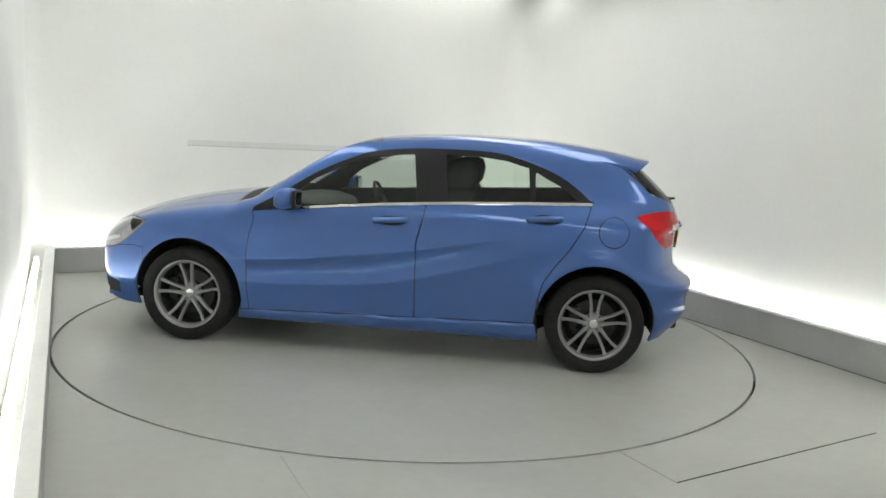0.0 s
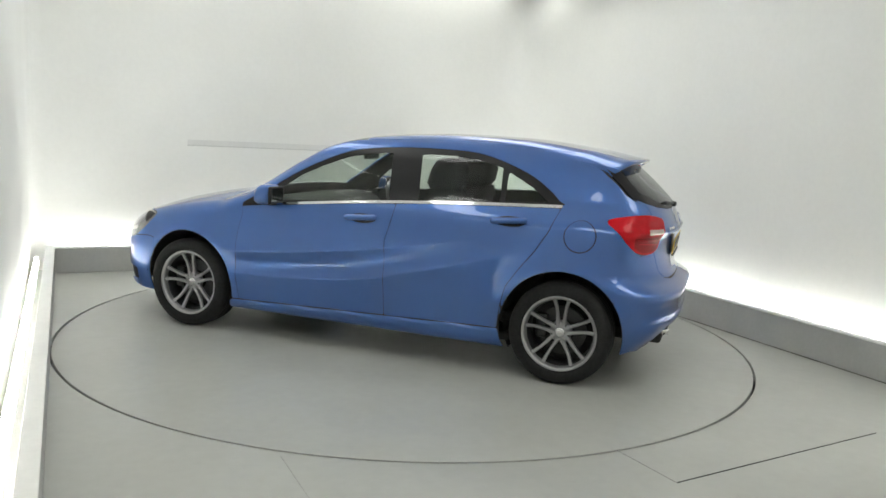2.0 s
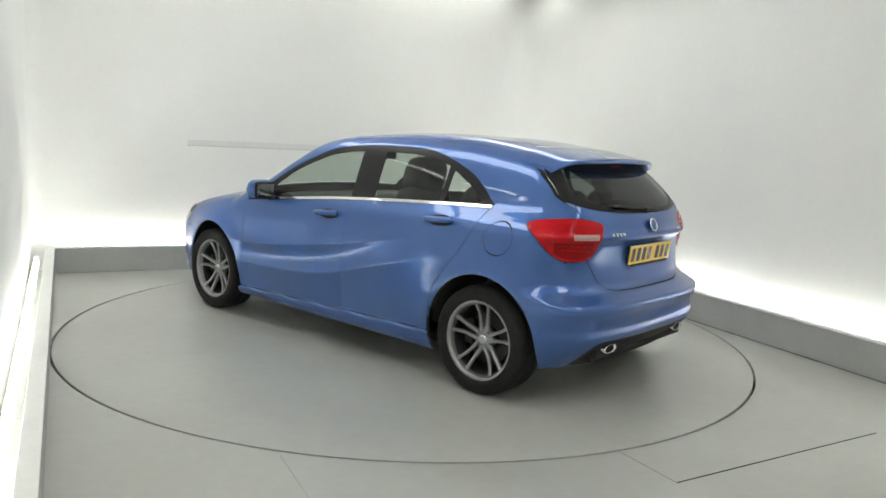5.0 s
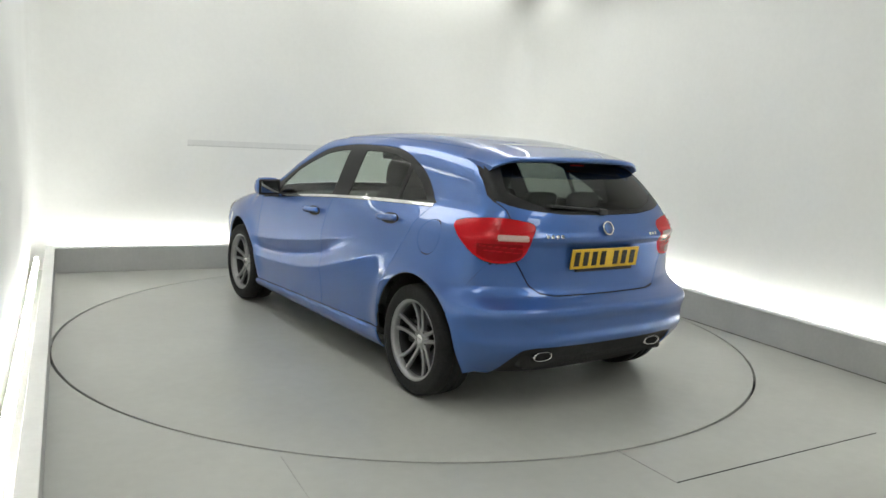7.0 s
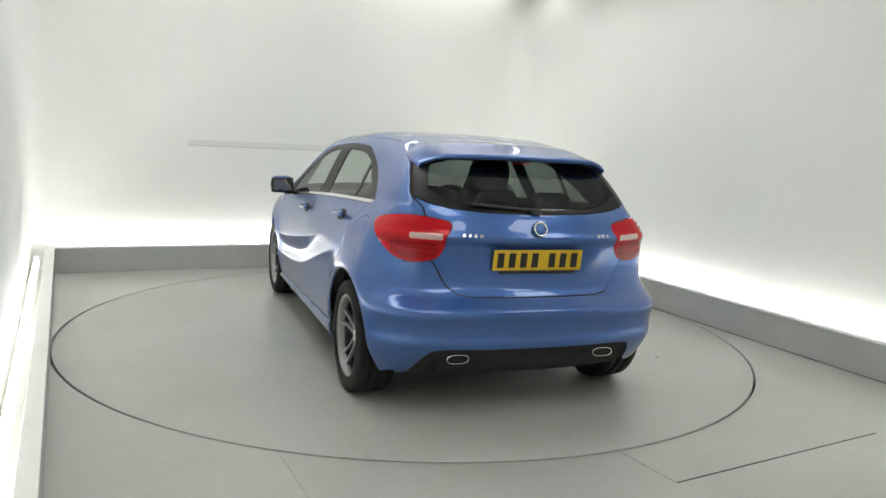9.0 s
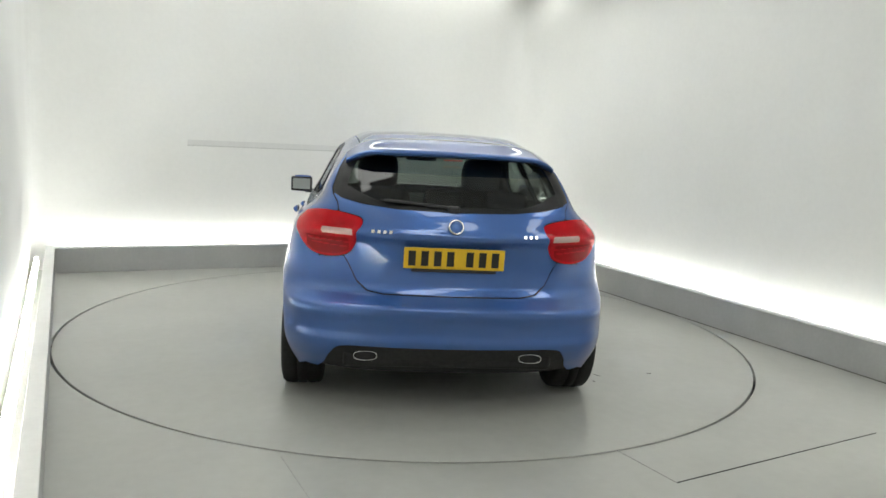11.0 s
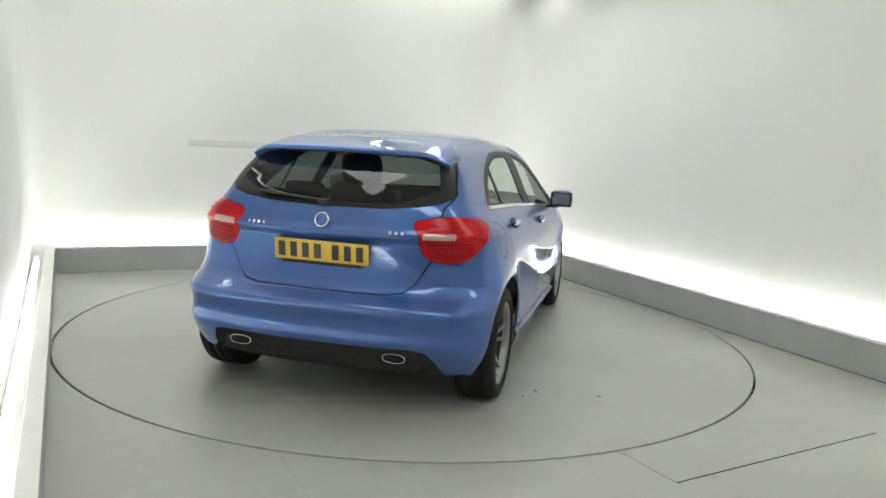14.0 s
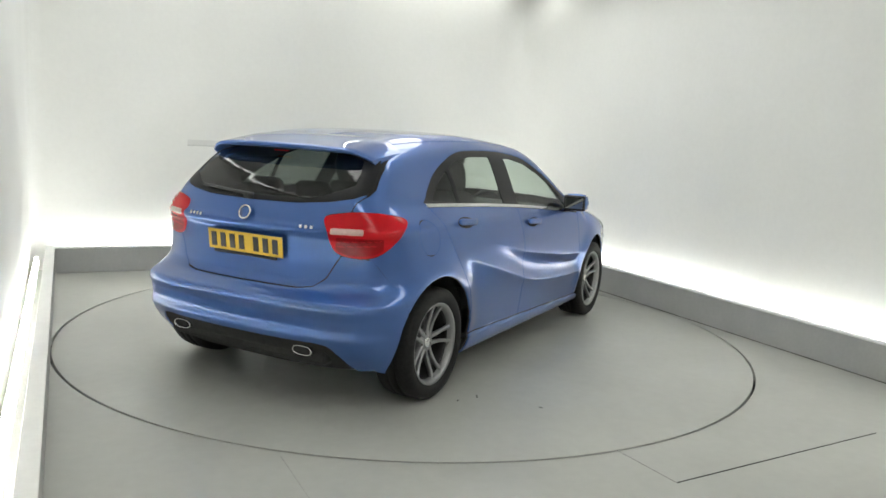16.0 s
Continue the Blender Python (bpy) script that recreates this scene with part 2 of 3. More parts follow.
floor_joint((1.312, -2.514), (2.613, -1.743), 0.005, DARKGAP)
# thin grey bar drawn as a line along the west wall, level with the kerb
p, q = Vector((-WU - 0.016 + askew(-3.0), -3.0)), Vector((-WU - 0.016 + askew(2.1), 2.1))
rail = new("wall_foot_line", box_mesh("wall_foot_line", ((q - p).length, 0.008, 0.012), SEAM, 0.002))
rail.matrix_basis = TURN @ pose((p.x + q.x) / 2, (p.y + q.y) / 2, KH, 0, 0, math.degrees(math.atan2(q.y - p.y, q.x - p.x)))
tagged(rail, "thin grey line along the foot of the white wall", "wall rail", kind="structure")
# greyer strip that paints a soft band of shade on the far wall, and its joint
strip = new("wall_shade_strip", box_mesh("wall_shade_strip", (1.9, 0.012, 0.060), SHADE_STRIP))
strip.matrix_basis = TURN @ pose(-0.25, WV + 0.003, 1.245)
tagged(strip, "faint grey strip painted for soft shade on the far wall", "wall strip", kind="structure")
part("joint", box_mesh("joint", (1.9, 0.004, 0.010), PATCH, 0.001), strip, "thin grey joint", at=pose(0, -0.005, -0.026))

# ------------------------------------------------------------------ the turntable
table = new("turntable", lathe("turntable", [(0.001, 0.0), (1.2, 0.0), (DISC_R - 0.004, 0.0), (DISC_R, 0.001), (DISC_R, 0.04), (0.001, 0.04)], FLOOR, 192, False))
table.data.transform(pose(0, 0, 0, -90, 0, 0))
tagged(table, "large round grey painted turntable set in the floor", "turntable")

# ------------------------------------------------------------------ the car: a skin drawn from smooth bounds
# car space: x forwards from the rear axle, y to its left, z up from the floor
AXLE = 2.699
TYRE_R = 0.317


def pchip(xs, ys):
    """A smooth curve through given heights, without overshoot."""
    xs, ys = np.array(xs, float), np.array(ys, float)
    h, d = np.diff(xs), np.diff(ys) / np.diff(xs)
    m = np.zeros(len(xs))
    m[0], m[-1] = d[0], d[-1]
    for i in range(1, len(xs) - 1):
        if d[i - 1] * d[i] > 0:
            w1, w2 = 2 * h[i] + h[i - 1], h[i] + 2 * h[i - 1]
            m[i] = (w1 + w2) / (w1 / d[i - 1] + w2 / d[i])

    def f(x):
        x = np.clip(x, xs[0], xs[-1])
        i = np.clip(np.searchsorted(xs, x) - 1, 0, len(xs) - 2)
        t = (x - xs[i]) / h[i]
        return ((1 + 2 * t) * (1 - t) ** 2 * ys[i] + t * (1 - t) ** 2 * h[i] * m[i]
                + t * t * (3 - 2 * t) * ys[i + 1] + t * t * (t - 1) * h[i] * m[i + 1])
    return f


ROOF = pchip([-0.8, -0.3, 0.05, 0.44, 0.83, 1.23, 1.51, 1.75, 1.99, 2.25, 2.42, 2.52, 2.66, 2.96, 3.26, 3.42, 3.52, 3.62],
             [1.28, 1.374, 1.438, 1.474, 1.480, 1.464, 1.434, 1.368, 1.245, 1.085, 0.995, 0.985, 0.972, 0.918, 0.830, 0.755, 0.68, 0.55])
SIDE = pchip([0.05, 0.18, 0.24, 0.32, 0.45, 0.60, 0.75, 0.88, 0.97, 1.03, 1.08, 1.20, 1.36, 1.50],
             [0.78, 0.835, 0.862, 0.872, 0.882, 0.888, 0.884, 0.868, 0.845, 0.812, 0.782, 0.722, 0.635, 0.54])
TAIL = pchip([0.05, 0.22, 0.32, 0.382, 0.418, 0.46, 0.51, 0.573, 0.589, 0.613, 0.650, 0.70, 0.80, 0.90, 0.955, 0.985, 1.03, 1.09, 1.20, 1.30, 1.36, 1.40],
             [-0.44, -0.52, -0.610, -0.652, -0.665, -0.659, -0.664, -0.684, -0.683, -0.650, -0.600, -0.572, -0.562, -0.566, -0.592, -0.575, -0.558, -0.530, -0.425, -0.310, -0.235, -0.17])
NOSE = pchip([0.05, 0.16, 0.28, 0.45, 0.60, 0.72, 0.82, 0.95], [3.40, 3.48, 3.55, 3.57, 3.56, 3.52, 3.44, 3.26])
BELT = pchip([-0.1, 0.061, 0.5, 1.116, 1.926, 2.30], [1.082, 1.074, 1.056, 1.022, 0.949, 0.905])


def ease(x, a, b):
    t = np.clip((x - a) / (b - a), 0, 1)
    return t * t * (3 - 2 * t)


def smax(a, b, k):
    h = np.maximum(k - np.abs(a - b), 0) / k
    return np.maximum(a, b) + h * h * k * 0.25


def ridge(d, up, down):
    """A crease: sharp at d = 0, fading over `up` above it and `down` below it."""
    return np.where(d > 0, np.exp(-(np.abs(d) / up) ** 1.5), np.exp(-(np.abs(d) / down) ** 1.5))


LINE_A = pchip([-0.2, 0.3, 0.8, 1.2, 1.6, 2.3, 2.7, 3.1], [0.90, 0.87, 0.790, 0.715, 0.658, 0.592, 0.70, 0.74])     # dips behind the front arch, climbs to the tail
LINE_B = pchip([-0.1, 0.11, 0.285, 0.67, 1.03, 1.25, 1.60, 2.2, 2.4], [0.86, 0.825, 0.778, 0.675, 0.575, 0.520, 0.470, 0.440, 0.440])      # rises to meet the upper line


def half_width(x, z):
    w = SIDE(z)
    w = w * (1 - 0.085 * ease(-x, -0.15, 0.85) ** 1.3 - 0.05 * ease(-x, 0.15, 0.6) * ease(z, 0.9, 1.3) - 0.17 * ease(x, 2.45, 3.9))
    # the cabin draws in over a shoulder towards the tail
    w = w - 0.055 * ease(-x, -1.35, 0.0) * ease(z, 0.94, 1.12)
    # creases and the hollow between them in the doors
    front = 1 - ease(x, 2.15, 2.42)
    a, b = LINE_A(x), LINE_B(x)
    w = w + 0.008 * ridge(z - a, 0.05, 0.07) * ease(x, 0.7, 1.9) * (1 - ease(x, 2.9, 3.3))
    w = w + 0.013 * ridge(z - b, 0.10, 0.06) * ease(x, -0.05, 0.9) * front
    on = ease(x, 0.35, 1.40) * front * ease(a - b, 0.0, 0.20)
    mid = (z - b) / np.maximum(a - b, 0.05)
    w = w - 0.0175 * on * np.clip(1 - (2 * mid - 1) ** 2, 0, 1)
    sill = np.interp(x, [0.3, 2.4], [0.305, 0.245])
    w = w + 0.020 * (1 - ease(z, sill - 0.014, sill + 0.002)) * ease(x, 0.2, 0.35) * (1 - ease(x, 2.35, 2.45))
    # flared arches
    for cx in (0.0, AXLE):
        d = np.hypot(x - cx, z - 0.325)
        w = w + 0.020 * np.exp(-((d - 0.375) / 0.085) ** 2) * ease(z, 0.2, 0.4)
    return w


def solid(p):
    x, y, z = p[:, 0], np.abs(p[:, 1]), p[:, 2]
    screen = ease(x, 1.3, 1.7) * (1 - ease(x, 2.3, 2.5))
    top = (z - (ROOF(x + 0.16 * y * y * ease(x, 1.0, 2.2)) - (0.045 - 0.025 * screen) * (y / 0.7) ** 2.2)) * 0.9
    side = (y - half_width(x, z)) * 0.95
    up = ease(z, 0.55, 0.70)
    tail = (TAIL(z) + (1 - up) * 0.13 * (y / 0.78) ** 3.4 + up * 0.17 * (y / 0.75) ** 2.8 - x) * 0.85
    nose = (x - NOSE(z) + 0.28 * (y / 0.8) ** 2.5) * 0.9
    low = 0.17 - z
    k = 0.13 - 0.05 * ease(x, 2.3, 2.6) - 0.07 * screen
    f = smax(top, side, k)
    f = smax(f, tail, 0.06 + 0.06 * ease(y, 0.45, 0.75))
    f = smax(f, nose, 0.10)
    return smax(f, low, 0.05)


def skin_half():
    """The left half of the skin: patches of a box, pulled in to the solid's face."""
    lo, hi = np.array([-0.85, 0.0, 0.1]), np.array([3.7, 1.0, 1.55])
    nx, ny, nz = 330, 74, 110
    gx, gy, gz = np.linspace(lo[0], hi[0], nx), np.linspace(0, hi[1], ny), np.linspace(lo[2], hi[2], nz)
    patches = []
    for axis, val in ((1, hi[1]), (2, hi[2]), (0, lo[0]), (0, hi[0])):
        if axis == 1:
            a, b = np.meshgrid(gx, gz, indexing="ij")
            pts = np.stack([a, np.full_like(a, val), b], -1)
        elif axis == 2:
            a, b = np.meshgrid(gx, gy, indexing="ij")
            pts = np.stack([a, b, np.full_like(a, val)], -1)
        else:
            a, b = np.meshgrid(gy, gz, indexing="ij")
            pts = np.stack([np.full_like(a, val), a, b], -1)
        n0, n1 = pts.shape[:2]
        idx = np.arange(n0 * n1).reshape(n0, n1)
        q = np.stack([idx[:-1, :-1], idx[1:, :-1], idx[1:, 1:], idx[:-1, 1:]], -1).reshape(-1, 4)
        patches.append((pts.reshape(-1, 3), q))
    verts, quads, k = [], [], 0
    for p, q in patches:
        verts.append(p), quads.append(q + k)
        k += len(p)
    base, quads = np.concatenate(verts), np.concatenate(quads)
    anchor = np.stack([np.interp(base[:, 0], [-0.85, 0.1, 2.6, 3.7], [0.25, 0.35, 2.35, 2.75]), base[:, 1] * 0.35,
                       np.interp(base[:, 2], [0.1, 1.55], [0.45, 0.72])], -1)
    t0, t1 = np.zeros(len(base)), np.ones(len(base)) * 1.1
    for _ in range(26):
        t = (t0 + t1) / 2
        out = solid(anchor + (base - anchor) * t[:, None]) > 0
        t1, t0 = np.where(out, t, t1), np.where(out, t0, t)
    pts = anchor + (base - anchor) * ((t0 + t1) / 2)[:, None]
    e = 0.004
    nor = np.stack([solid(pts + d) - solid(pts - d) for d in np.eye(3) * e], -1)
    nor /= np.linalg.norm(nor, axis=1)[:, None] + 1e-9
    nor[pts[:, 1] < 1e-4, 1] = 0
    tri = np.concatenate([quads[:, [0, 1, 2]], quads[:, [0, 2, 3]]])
    a, b, c = pts[tri[:, 0]], pts[tri[:, 1]], pts[tri[:, 2]]
    fn = np.cross(b - a, c - a)
    flip = (fn * nor[tri[:, 0]]).sum(1) < 0
    tri[flip] = tri[flip][:, ::-1]
    tri = tri[np.linalg.norm(fn, axis=1) > 1e-9]
    return pts, nor, tri


SKIN, SKIN_N, SKIN_T = skin_half()


def poly_sdf(px, pz, poly):
    """Signed distance to a closed polygon, below zero inside."""
    poly = np.array(poly, float)
    d = np.full(len(px), 1e9)
    inside = np.zeros(len(px), bool)
    for (ax, az), (bx, bz) in zip(poly, np.roll(poly, -1, 0)):
        ex, ez = bx - ax, bz - az
        t = np.clip(((px - ax) * ex + (pz - az) * ez) / (ex * ex + ez * ez + 1e-12), 0, 1)
        d = np.minimum(d, np.hypot(px - ax - t * ex, pz - az - t * ez))
        cross = ((az > pz) != (bz > pz)) & (px < ex * (pz - az) / (ez if abs(ez) > 1e-12 else 1e-12) + ax)
        inside ^= cross
    return np.where(inside, -d, d)


def smooth_poly(points, n=6, closed=True):
    """Catmull-Rom through the corners, for rounded outlines."""
    p = np.array(points, float)
    out = []
    m = len(p)
    for i in range(m):
        a, b, c, d = p[i - 1], p[i], p[(i + 1) % m], p[(i + 2) % m]
        for k in range(n):
            t = k / n
            out.append(0.5 * (2 * b + (c - a) * t + (2 * a - 5 * b + 4 * c - d) * t * t + (3 * b - a - 3 * c + d) * t ** 3))
    return out


def cut(f, push=0.0, tri=None):
    """The piece of the half skin where f < 0: vertices, normals and triangles."""
    tri = SKIN_T if tri is None else tri
    ins = f < 0
    cnt = ins[tri].sum(1)
    keep = [tuple(t) for t in tri[cnt == 3]]
    verts, nors, made = [], [], {}

    def corner(i, j):
        key = (min(i, j), max(i, j))
        if key not in made:
            t = f[i] / (f[i] - f[j])
            verts.append(SKIN[i] + (SKIN[j] - SKIN[i]) * t)
            n = SKIN_N[i] + (SKIN_N[j] - SKIN_N[i]) * t
            nors.append(n / (np.linalg.norm(n) + 1e-9))
            made[key] = len(SKIN) + len(verts) - 1
        return made[key]

    for t in tri[(cnt > 0) & (cnt < 3)]:
        ring = []
        for k in range(3):
            i, j = t[k], t[(k + 1) % 3]
            if ins[i]:
                ring.append(i)
            if ins[i] != ins[j]:
                ring.append(corner(i, j))
        for k in range(1, len(ring) - 1):
            keep.append((ring[0], ring[k], ring[k + 1]))
    if not keep:
        return np.zeros((0, 3)), np.zeros((0, 3)), np.zeros((0, 3), int)
    keep = np.array(keep, int)
    allv = np.concatenate([SKIN, np.array(verts).reshape(-1, 3)])
    alln = np.concatenate([SKIN_N, np.array(nors).reshape(-1, 3)])
    used, inv = np.unique(keep, return_inverse=True)
    return allv[used] + push * alln[used], alln[used], inv.reshape(-1, 3)


def mirrored(v, n, t):
    m = np.array([1, -1, 1])
    return v * m, n * m, t[:, ::-1]


def both(v, n, t):
    v2, n2, t2 = mirrored(v, n, t)
    return np.concatenate([v, v2]), np.concatenate([n, n2]), np.concatenate([t, t2 + len(v)])


def rim_edge(v, n, t, depth=0.008):
    """Turns the free edge of a panel inwards, so that it has thickness."""
    e = np.concatenate([t[:, [0, 1]], t[:, [1, 2]], t[:, [2, 0]]])
    seen = {}
    for a, b in e:
        seen[(a, b)] = 1
    free = [(a, b) for a, b in e if (b, a) not in seen]
    ids = sorted({i for ab in free for i in ab})
    pos = {i: k + len(v) for k, i in enumerate(ids)}
    nv = v[ids] - n[ids] * depth
    nt = []
    for a, b in free:
        if abs(v[a][1]) < 1e-3 and abs(v[b][1]) < 1e-3:
            continue
        nt += [(b, a, pos[a]), (b, pos[a], pos[b])]
    return np.concatenate([v, nv]), np.concatenate([n, n[ids]]), np.concatenate([t, np.array(nt, int).reshape(-1, 3)])


def panel(name, f, material, parent, label="", push=0.0, whole=False, edge=0.008, sides=(1, -1)):
    """Cuts a panel out of the skin and links it: once across the car, or once on each side."""
    v, n, t = cut(f, push)
    if len(t) == 0:
        return []
    if edge:
        v, n, t = rim_edge(v, n, t, edge)
    if whole:
        return [part(name, mesh_from(name, *(lambda q: (q[0], q[2]))(both(v, n, t)), material, True, both(v, n, t)[1]), parent, label)]
    out = []
    for s in sides:
        q = (v, n, t) if s > 0 else mirrored(v, n, t)
        out.append(part(name, mesh_from(name, q[0], q[2], material, True, q[1]), parent, label))
    return out


X, Y, Z = SKIN[:, 0], SKIN[:, 1], SKIN[:, 2]
WRAP = Y + (X + 0.56)                       # runs round the tail from its middle to the flank


def where(cond, f):
    return np.where(cond, f, 1.0)


# outlines, in the plane that each one is seen in
DLO = [(2.26, 0.915), (2.145, 0.998), (2.03, 1.072), (1.90, 1.160), (1.74, 1.245), (1.55, 1.322), (1.36, 1.356), (1.13, 1.373),
       (0.80, 1.374), (0.62, 1.356), (0.44, 1.306), (0.27, 1.236), (0.15, 1.158), (0.088, 1.105), (0.062, 1.084)]
DLO = DLO + [(x, float(BELT(x)) + 0.006) for x in (0.3, 0.7, 1.1, 1.5, 1.9)]
WINDOW_F = [(2.02, 0.965), (1.985, 1.055), (1.87, 1.145), (1.72, 1.220), (1.54, 1.290), (1.36, 1.324), (1.235, 1.332), (1.185, 1.03), (1.6, 0.995)]
WINDOW_R = [(0.985, 1.042), (1.03, 1.338), (0.80, 1.340), (0.63, 1.322), (0.475, 1.282), (0.455, 1.07), (0.7, 1.055)]
WINDOW_Q = [(0.425, 1.074), (0.435, 1.262), (0.27, 1.178), (0.15, 1.092)]
DOOR_F = [(2.25, 0.85), (2.275, 0.76), (2.29, 0.655), (2.285, 0.45), (2.268, 0.18), (1.158, 0.18), (1.168, 0.60), (1.172, 0.77), (1.135, 0.93), (1.112, 1.10), (2.30, 1.10)]
DOOR_R = [(1.112, 1.10), (1.135, 0.93), (1.172, 0.77), (1.168, 0.60), (1.158, 0.18), (0.40, 0.18), (0.372, 0.46), (0.345, 0.575), (0.27, 0.69), (0.185, 0.80), (0.11, 0.93), (0.055, 1.10)]
TAIL_LIGHT = [(0.52, 1.020), (0.532, 0.950), (0.585, 0.858), (0.66, 0.826), (0.78, 0.818), (0.89, 0.835), (1.0, 0.890), (1.10, 0.972), (1.125, 1.006), (1.08, 1.030), (0.92, 1.050), (0.76, 1.056), (0.62, 1.044)]
REAR_PANE = [(-0.1, 1.075), (0.3, 1.083), (0.48, 1.100), (0.585, 1.122), (0.628, 1.145), (0.632, 1.165), (0.600, 1.265), (0.545, 1.360), (-0.1, 1.375)]
HATCH = [(-0.1, 0.650), (0.36, 0.652), (0.44, 0.664), (0.495, 0.705), (0.54, 0.79), (0.58, 0.85), (0.595, 1.03), (0.606, 1.10), (0.634, 1.137), (0.639, 1.165), (0.607, 1.267), (0.553, 1.365), (0.45, 1.42), (-0.1, 1.42)]
HEADLIGHT = [(3.30, 0.585), (3.20, 0.625), (3.10, 0.70), (3.02, 0.785), (3.12, 0.80), (3.22, 0.785), (3.34, 0.735), (3.45, 0.64), (3.45, 0.585)]

f_dlo = where((Z > 0.85) & (Y > 0.35) & (X > -0.1), poly_sdf(X, Z, smooth_poly(DLO, 3)))
f_win_f = where((Z > 0.9) & (Y > 0.35), poly_sdf(X, Z, WINDOW_F))
f_win_r = where((Z > 0.9) & (Y > 0.35), poly_sdf(X, Z, WINDOW_R))
f_win_q = where((Z > 0.9) & (Y > 0.35), poly_sdf(X, Z, WINDOW_Q))
f_belt = where((X > 0.05) & (X < 2.06) & (Y > 0.5), np.maximum(np.abs(Z - BELT(X)) - 0.0075, np.maximum(0.06 - X, X - 2.05)))
f_belt_any = where((X > -0.1) & (X < 2.4) & (Y > 0.5), BELT(X) - Z)
f_door_f = where(Y > 0.5, np.maximum(poly_sdf(X, Z, DOOR_F), Z - BELT(X) + 0.001))
f_door_r = where(Y > 0.5, np.maximum(poly_sdf(X, Z, DOOR_R), Z - BELT(X) + 0.001))
f_arch = np.where(Y > 0.42, np.minimum(np.hypot(X, Z - 0.325), np.hypot(X - AXLE, Z - 0.325)) - 0.374, 1.0)
f_fuel = where(Y > 0.6, np.hypot(X + 0.078, Z - 0.915) - 0.094)
f_tail = where((X < 0.1) & (Y > 0.3), poly_sdf(WRAP, Z, smooth_poly(TAIL_LIGHT, 4)))
f_pane = where(X < 0.05, poly_sdf(Y, Z, REAR_PANE))
f_hatch = where(X < 0.15, poly_sdf(Y, Z, HATCH))
f_hatch = np.maximum(f_hatch, X - 0.02)
f_hatch_joint = f_hatch - 0.0015
f_bump_top = Z - np.interp(WRAP, [0, 0.45, 0.6, 0.8, 0.92, 1.05], [0.85, 0.85, 0.83, 0.81, 0.815, 0.80])
f_bump = where(X < 0.1, np.maximum(f_bump_top, X - np.interp(Z, [0.2, 0.5, 0.66, 0.82], [-0.30, -0.30, -0.345, -0.42])))
BUMP_LOW = pchip([0.0, 0.42, 0.52, 0.62, 0.74, 0.90, 1.1], [0.404, 0.408, 0.400, 0.348, 0.270, 0.215, 0.19])
f_low = where(X < 0.0, Z - BUMP_LOW(WRAP) + 0.022)
f_sill = where((X > 0.30) & (X < 2.4) & (Y > 0.3), Z - np.interp(X, [0.3, 2.4], [0.305, 0.245]))
f_head = where((X > 2.9) & (Y > 0.42), poly_sdf(X, Z, smooth_poly(HEADLIGHT, 4)))
XS = X + 0.16 * Y * Y
f_screen = where((X > 1.2) & (X < 2.6), np.maximum(np.maximum(1.52 - XS, XS - 2.34), Y - np.interp(X, [1.4, 2.3], [0.545, 0.700])))
f_screen = np.maximum(f_screen, 0.97 - Z)
f_cowl = where((X > 2.0) & (X < 2.7), np.maximum(np.maximum(2.34 - XS, XS - 2.485), np.maximum(Y - 0.735, 0.9 - Z)))
f_hood = where(X > 2.2, np.maximum(np.maximum(2.485 - XS, X - 3.36 + 0.45 * Y ** 2.2), np.maximum(Y - np.interp(X, [2.4, 3.3], [0.735, 0.60]), 0.6 - Z)))
f_hood = np.where(SKIN_N[:, 2] > 0.35, f_hood, np.maximum(f_hood, 0.02))
f_roof = where((X > -0.2) & (X < 1.7), np.maximum(np.maximum(-0.02 - X, XS - 1.49), Y - np.interp(X, [0, 1.5], [0.50, 0.55])))
f_roof = np.maximum(f_roof, 1.2 - Z)
f_nosebump = where(X > 2.6, np.maximum(Z - np.interp(X, [2.9, 3.1, 3.3, 3.5], [0.60, 0.62, 0.60, 0.66]), 3.02 - X))
f_grille = where(X > 3.2, np.maximum(np.maximum(0.46 - Z, Z - 0.64), Y - 0.42))
f_intake = where(X > 3.1, poly_sdf(Y, Z, [(0.50, 0.24), (0.48, 0.36), (0.70, 0.40), (0.74, 0.30), (0.70, 0.24)]))
f_intake = np.minimum(f_intake, where((X > 3.1) & (Y > 0.5), poly_sdf(X, Z, [(3.21, 0.275), (3.22, 0.355), (3.34, 0.375), (3.50, 0.38), (3.50, 0.28)])))
G = 0.0035


def minus(f, *others):
    """f without the given regions, each kept a joint's width away."""
    out = f + G
    for o in others:
        out = np.maximum(out, G - o)
    return out


car = new("car")
tagged(car, "metallic blue five-door hatchback parked on the turntable", "car")

body_f = np.full(len(X), -1.0)
panel("body_shell", minus(body_f, f_arch, np.maximum(f_dlo, f_belt_any), f_door_f, f_door_r, f_fuel, f_tail, f_hatch_joint, f_bump + 0.0028, f_low, f_sill, f_head, f_screen, f_cowl, f_hood, f_roof, f_nosebump), PAINT, car, "metallic blue body shell", whole=True)
panel("roof_panel", minus(f_roof), PAINT, car, "metallic blue roof", whole=True)
panel("bonnet", minus(f_hood, f_head), PAINT, car, "metallic blue bonnet", whole=True)
panel("rear_bumper", minus(f_bump - 0.0028, f_arch, f_low, f_tail, f_hatch_joint), PAINT, car, "metallic blue rear bumper", whole=True)
panel("rear_valance", minus(np.maximum.reduce([f_low, 0.275 - Z, Y - 0.63]), f_arch), PLASTIC, car, "black plastic rear valance", whole=True, push=-0.035)
panel("front_bumper", minus(f_nosebump, f_arch, f_head, f_grille, f_intake), PAINT, car, "metallic blue front bumper", whole=True)
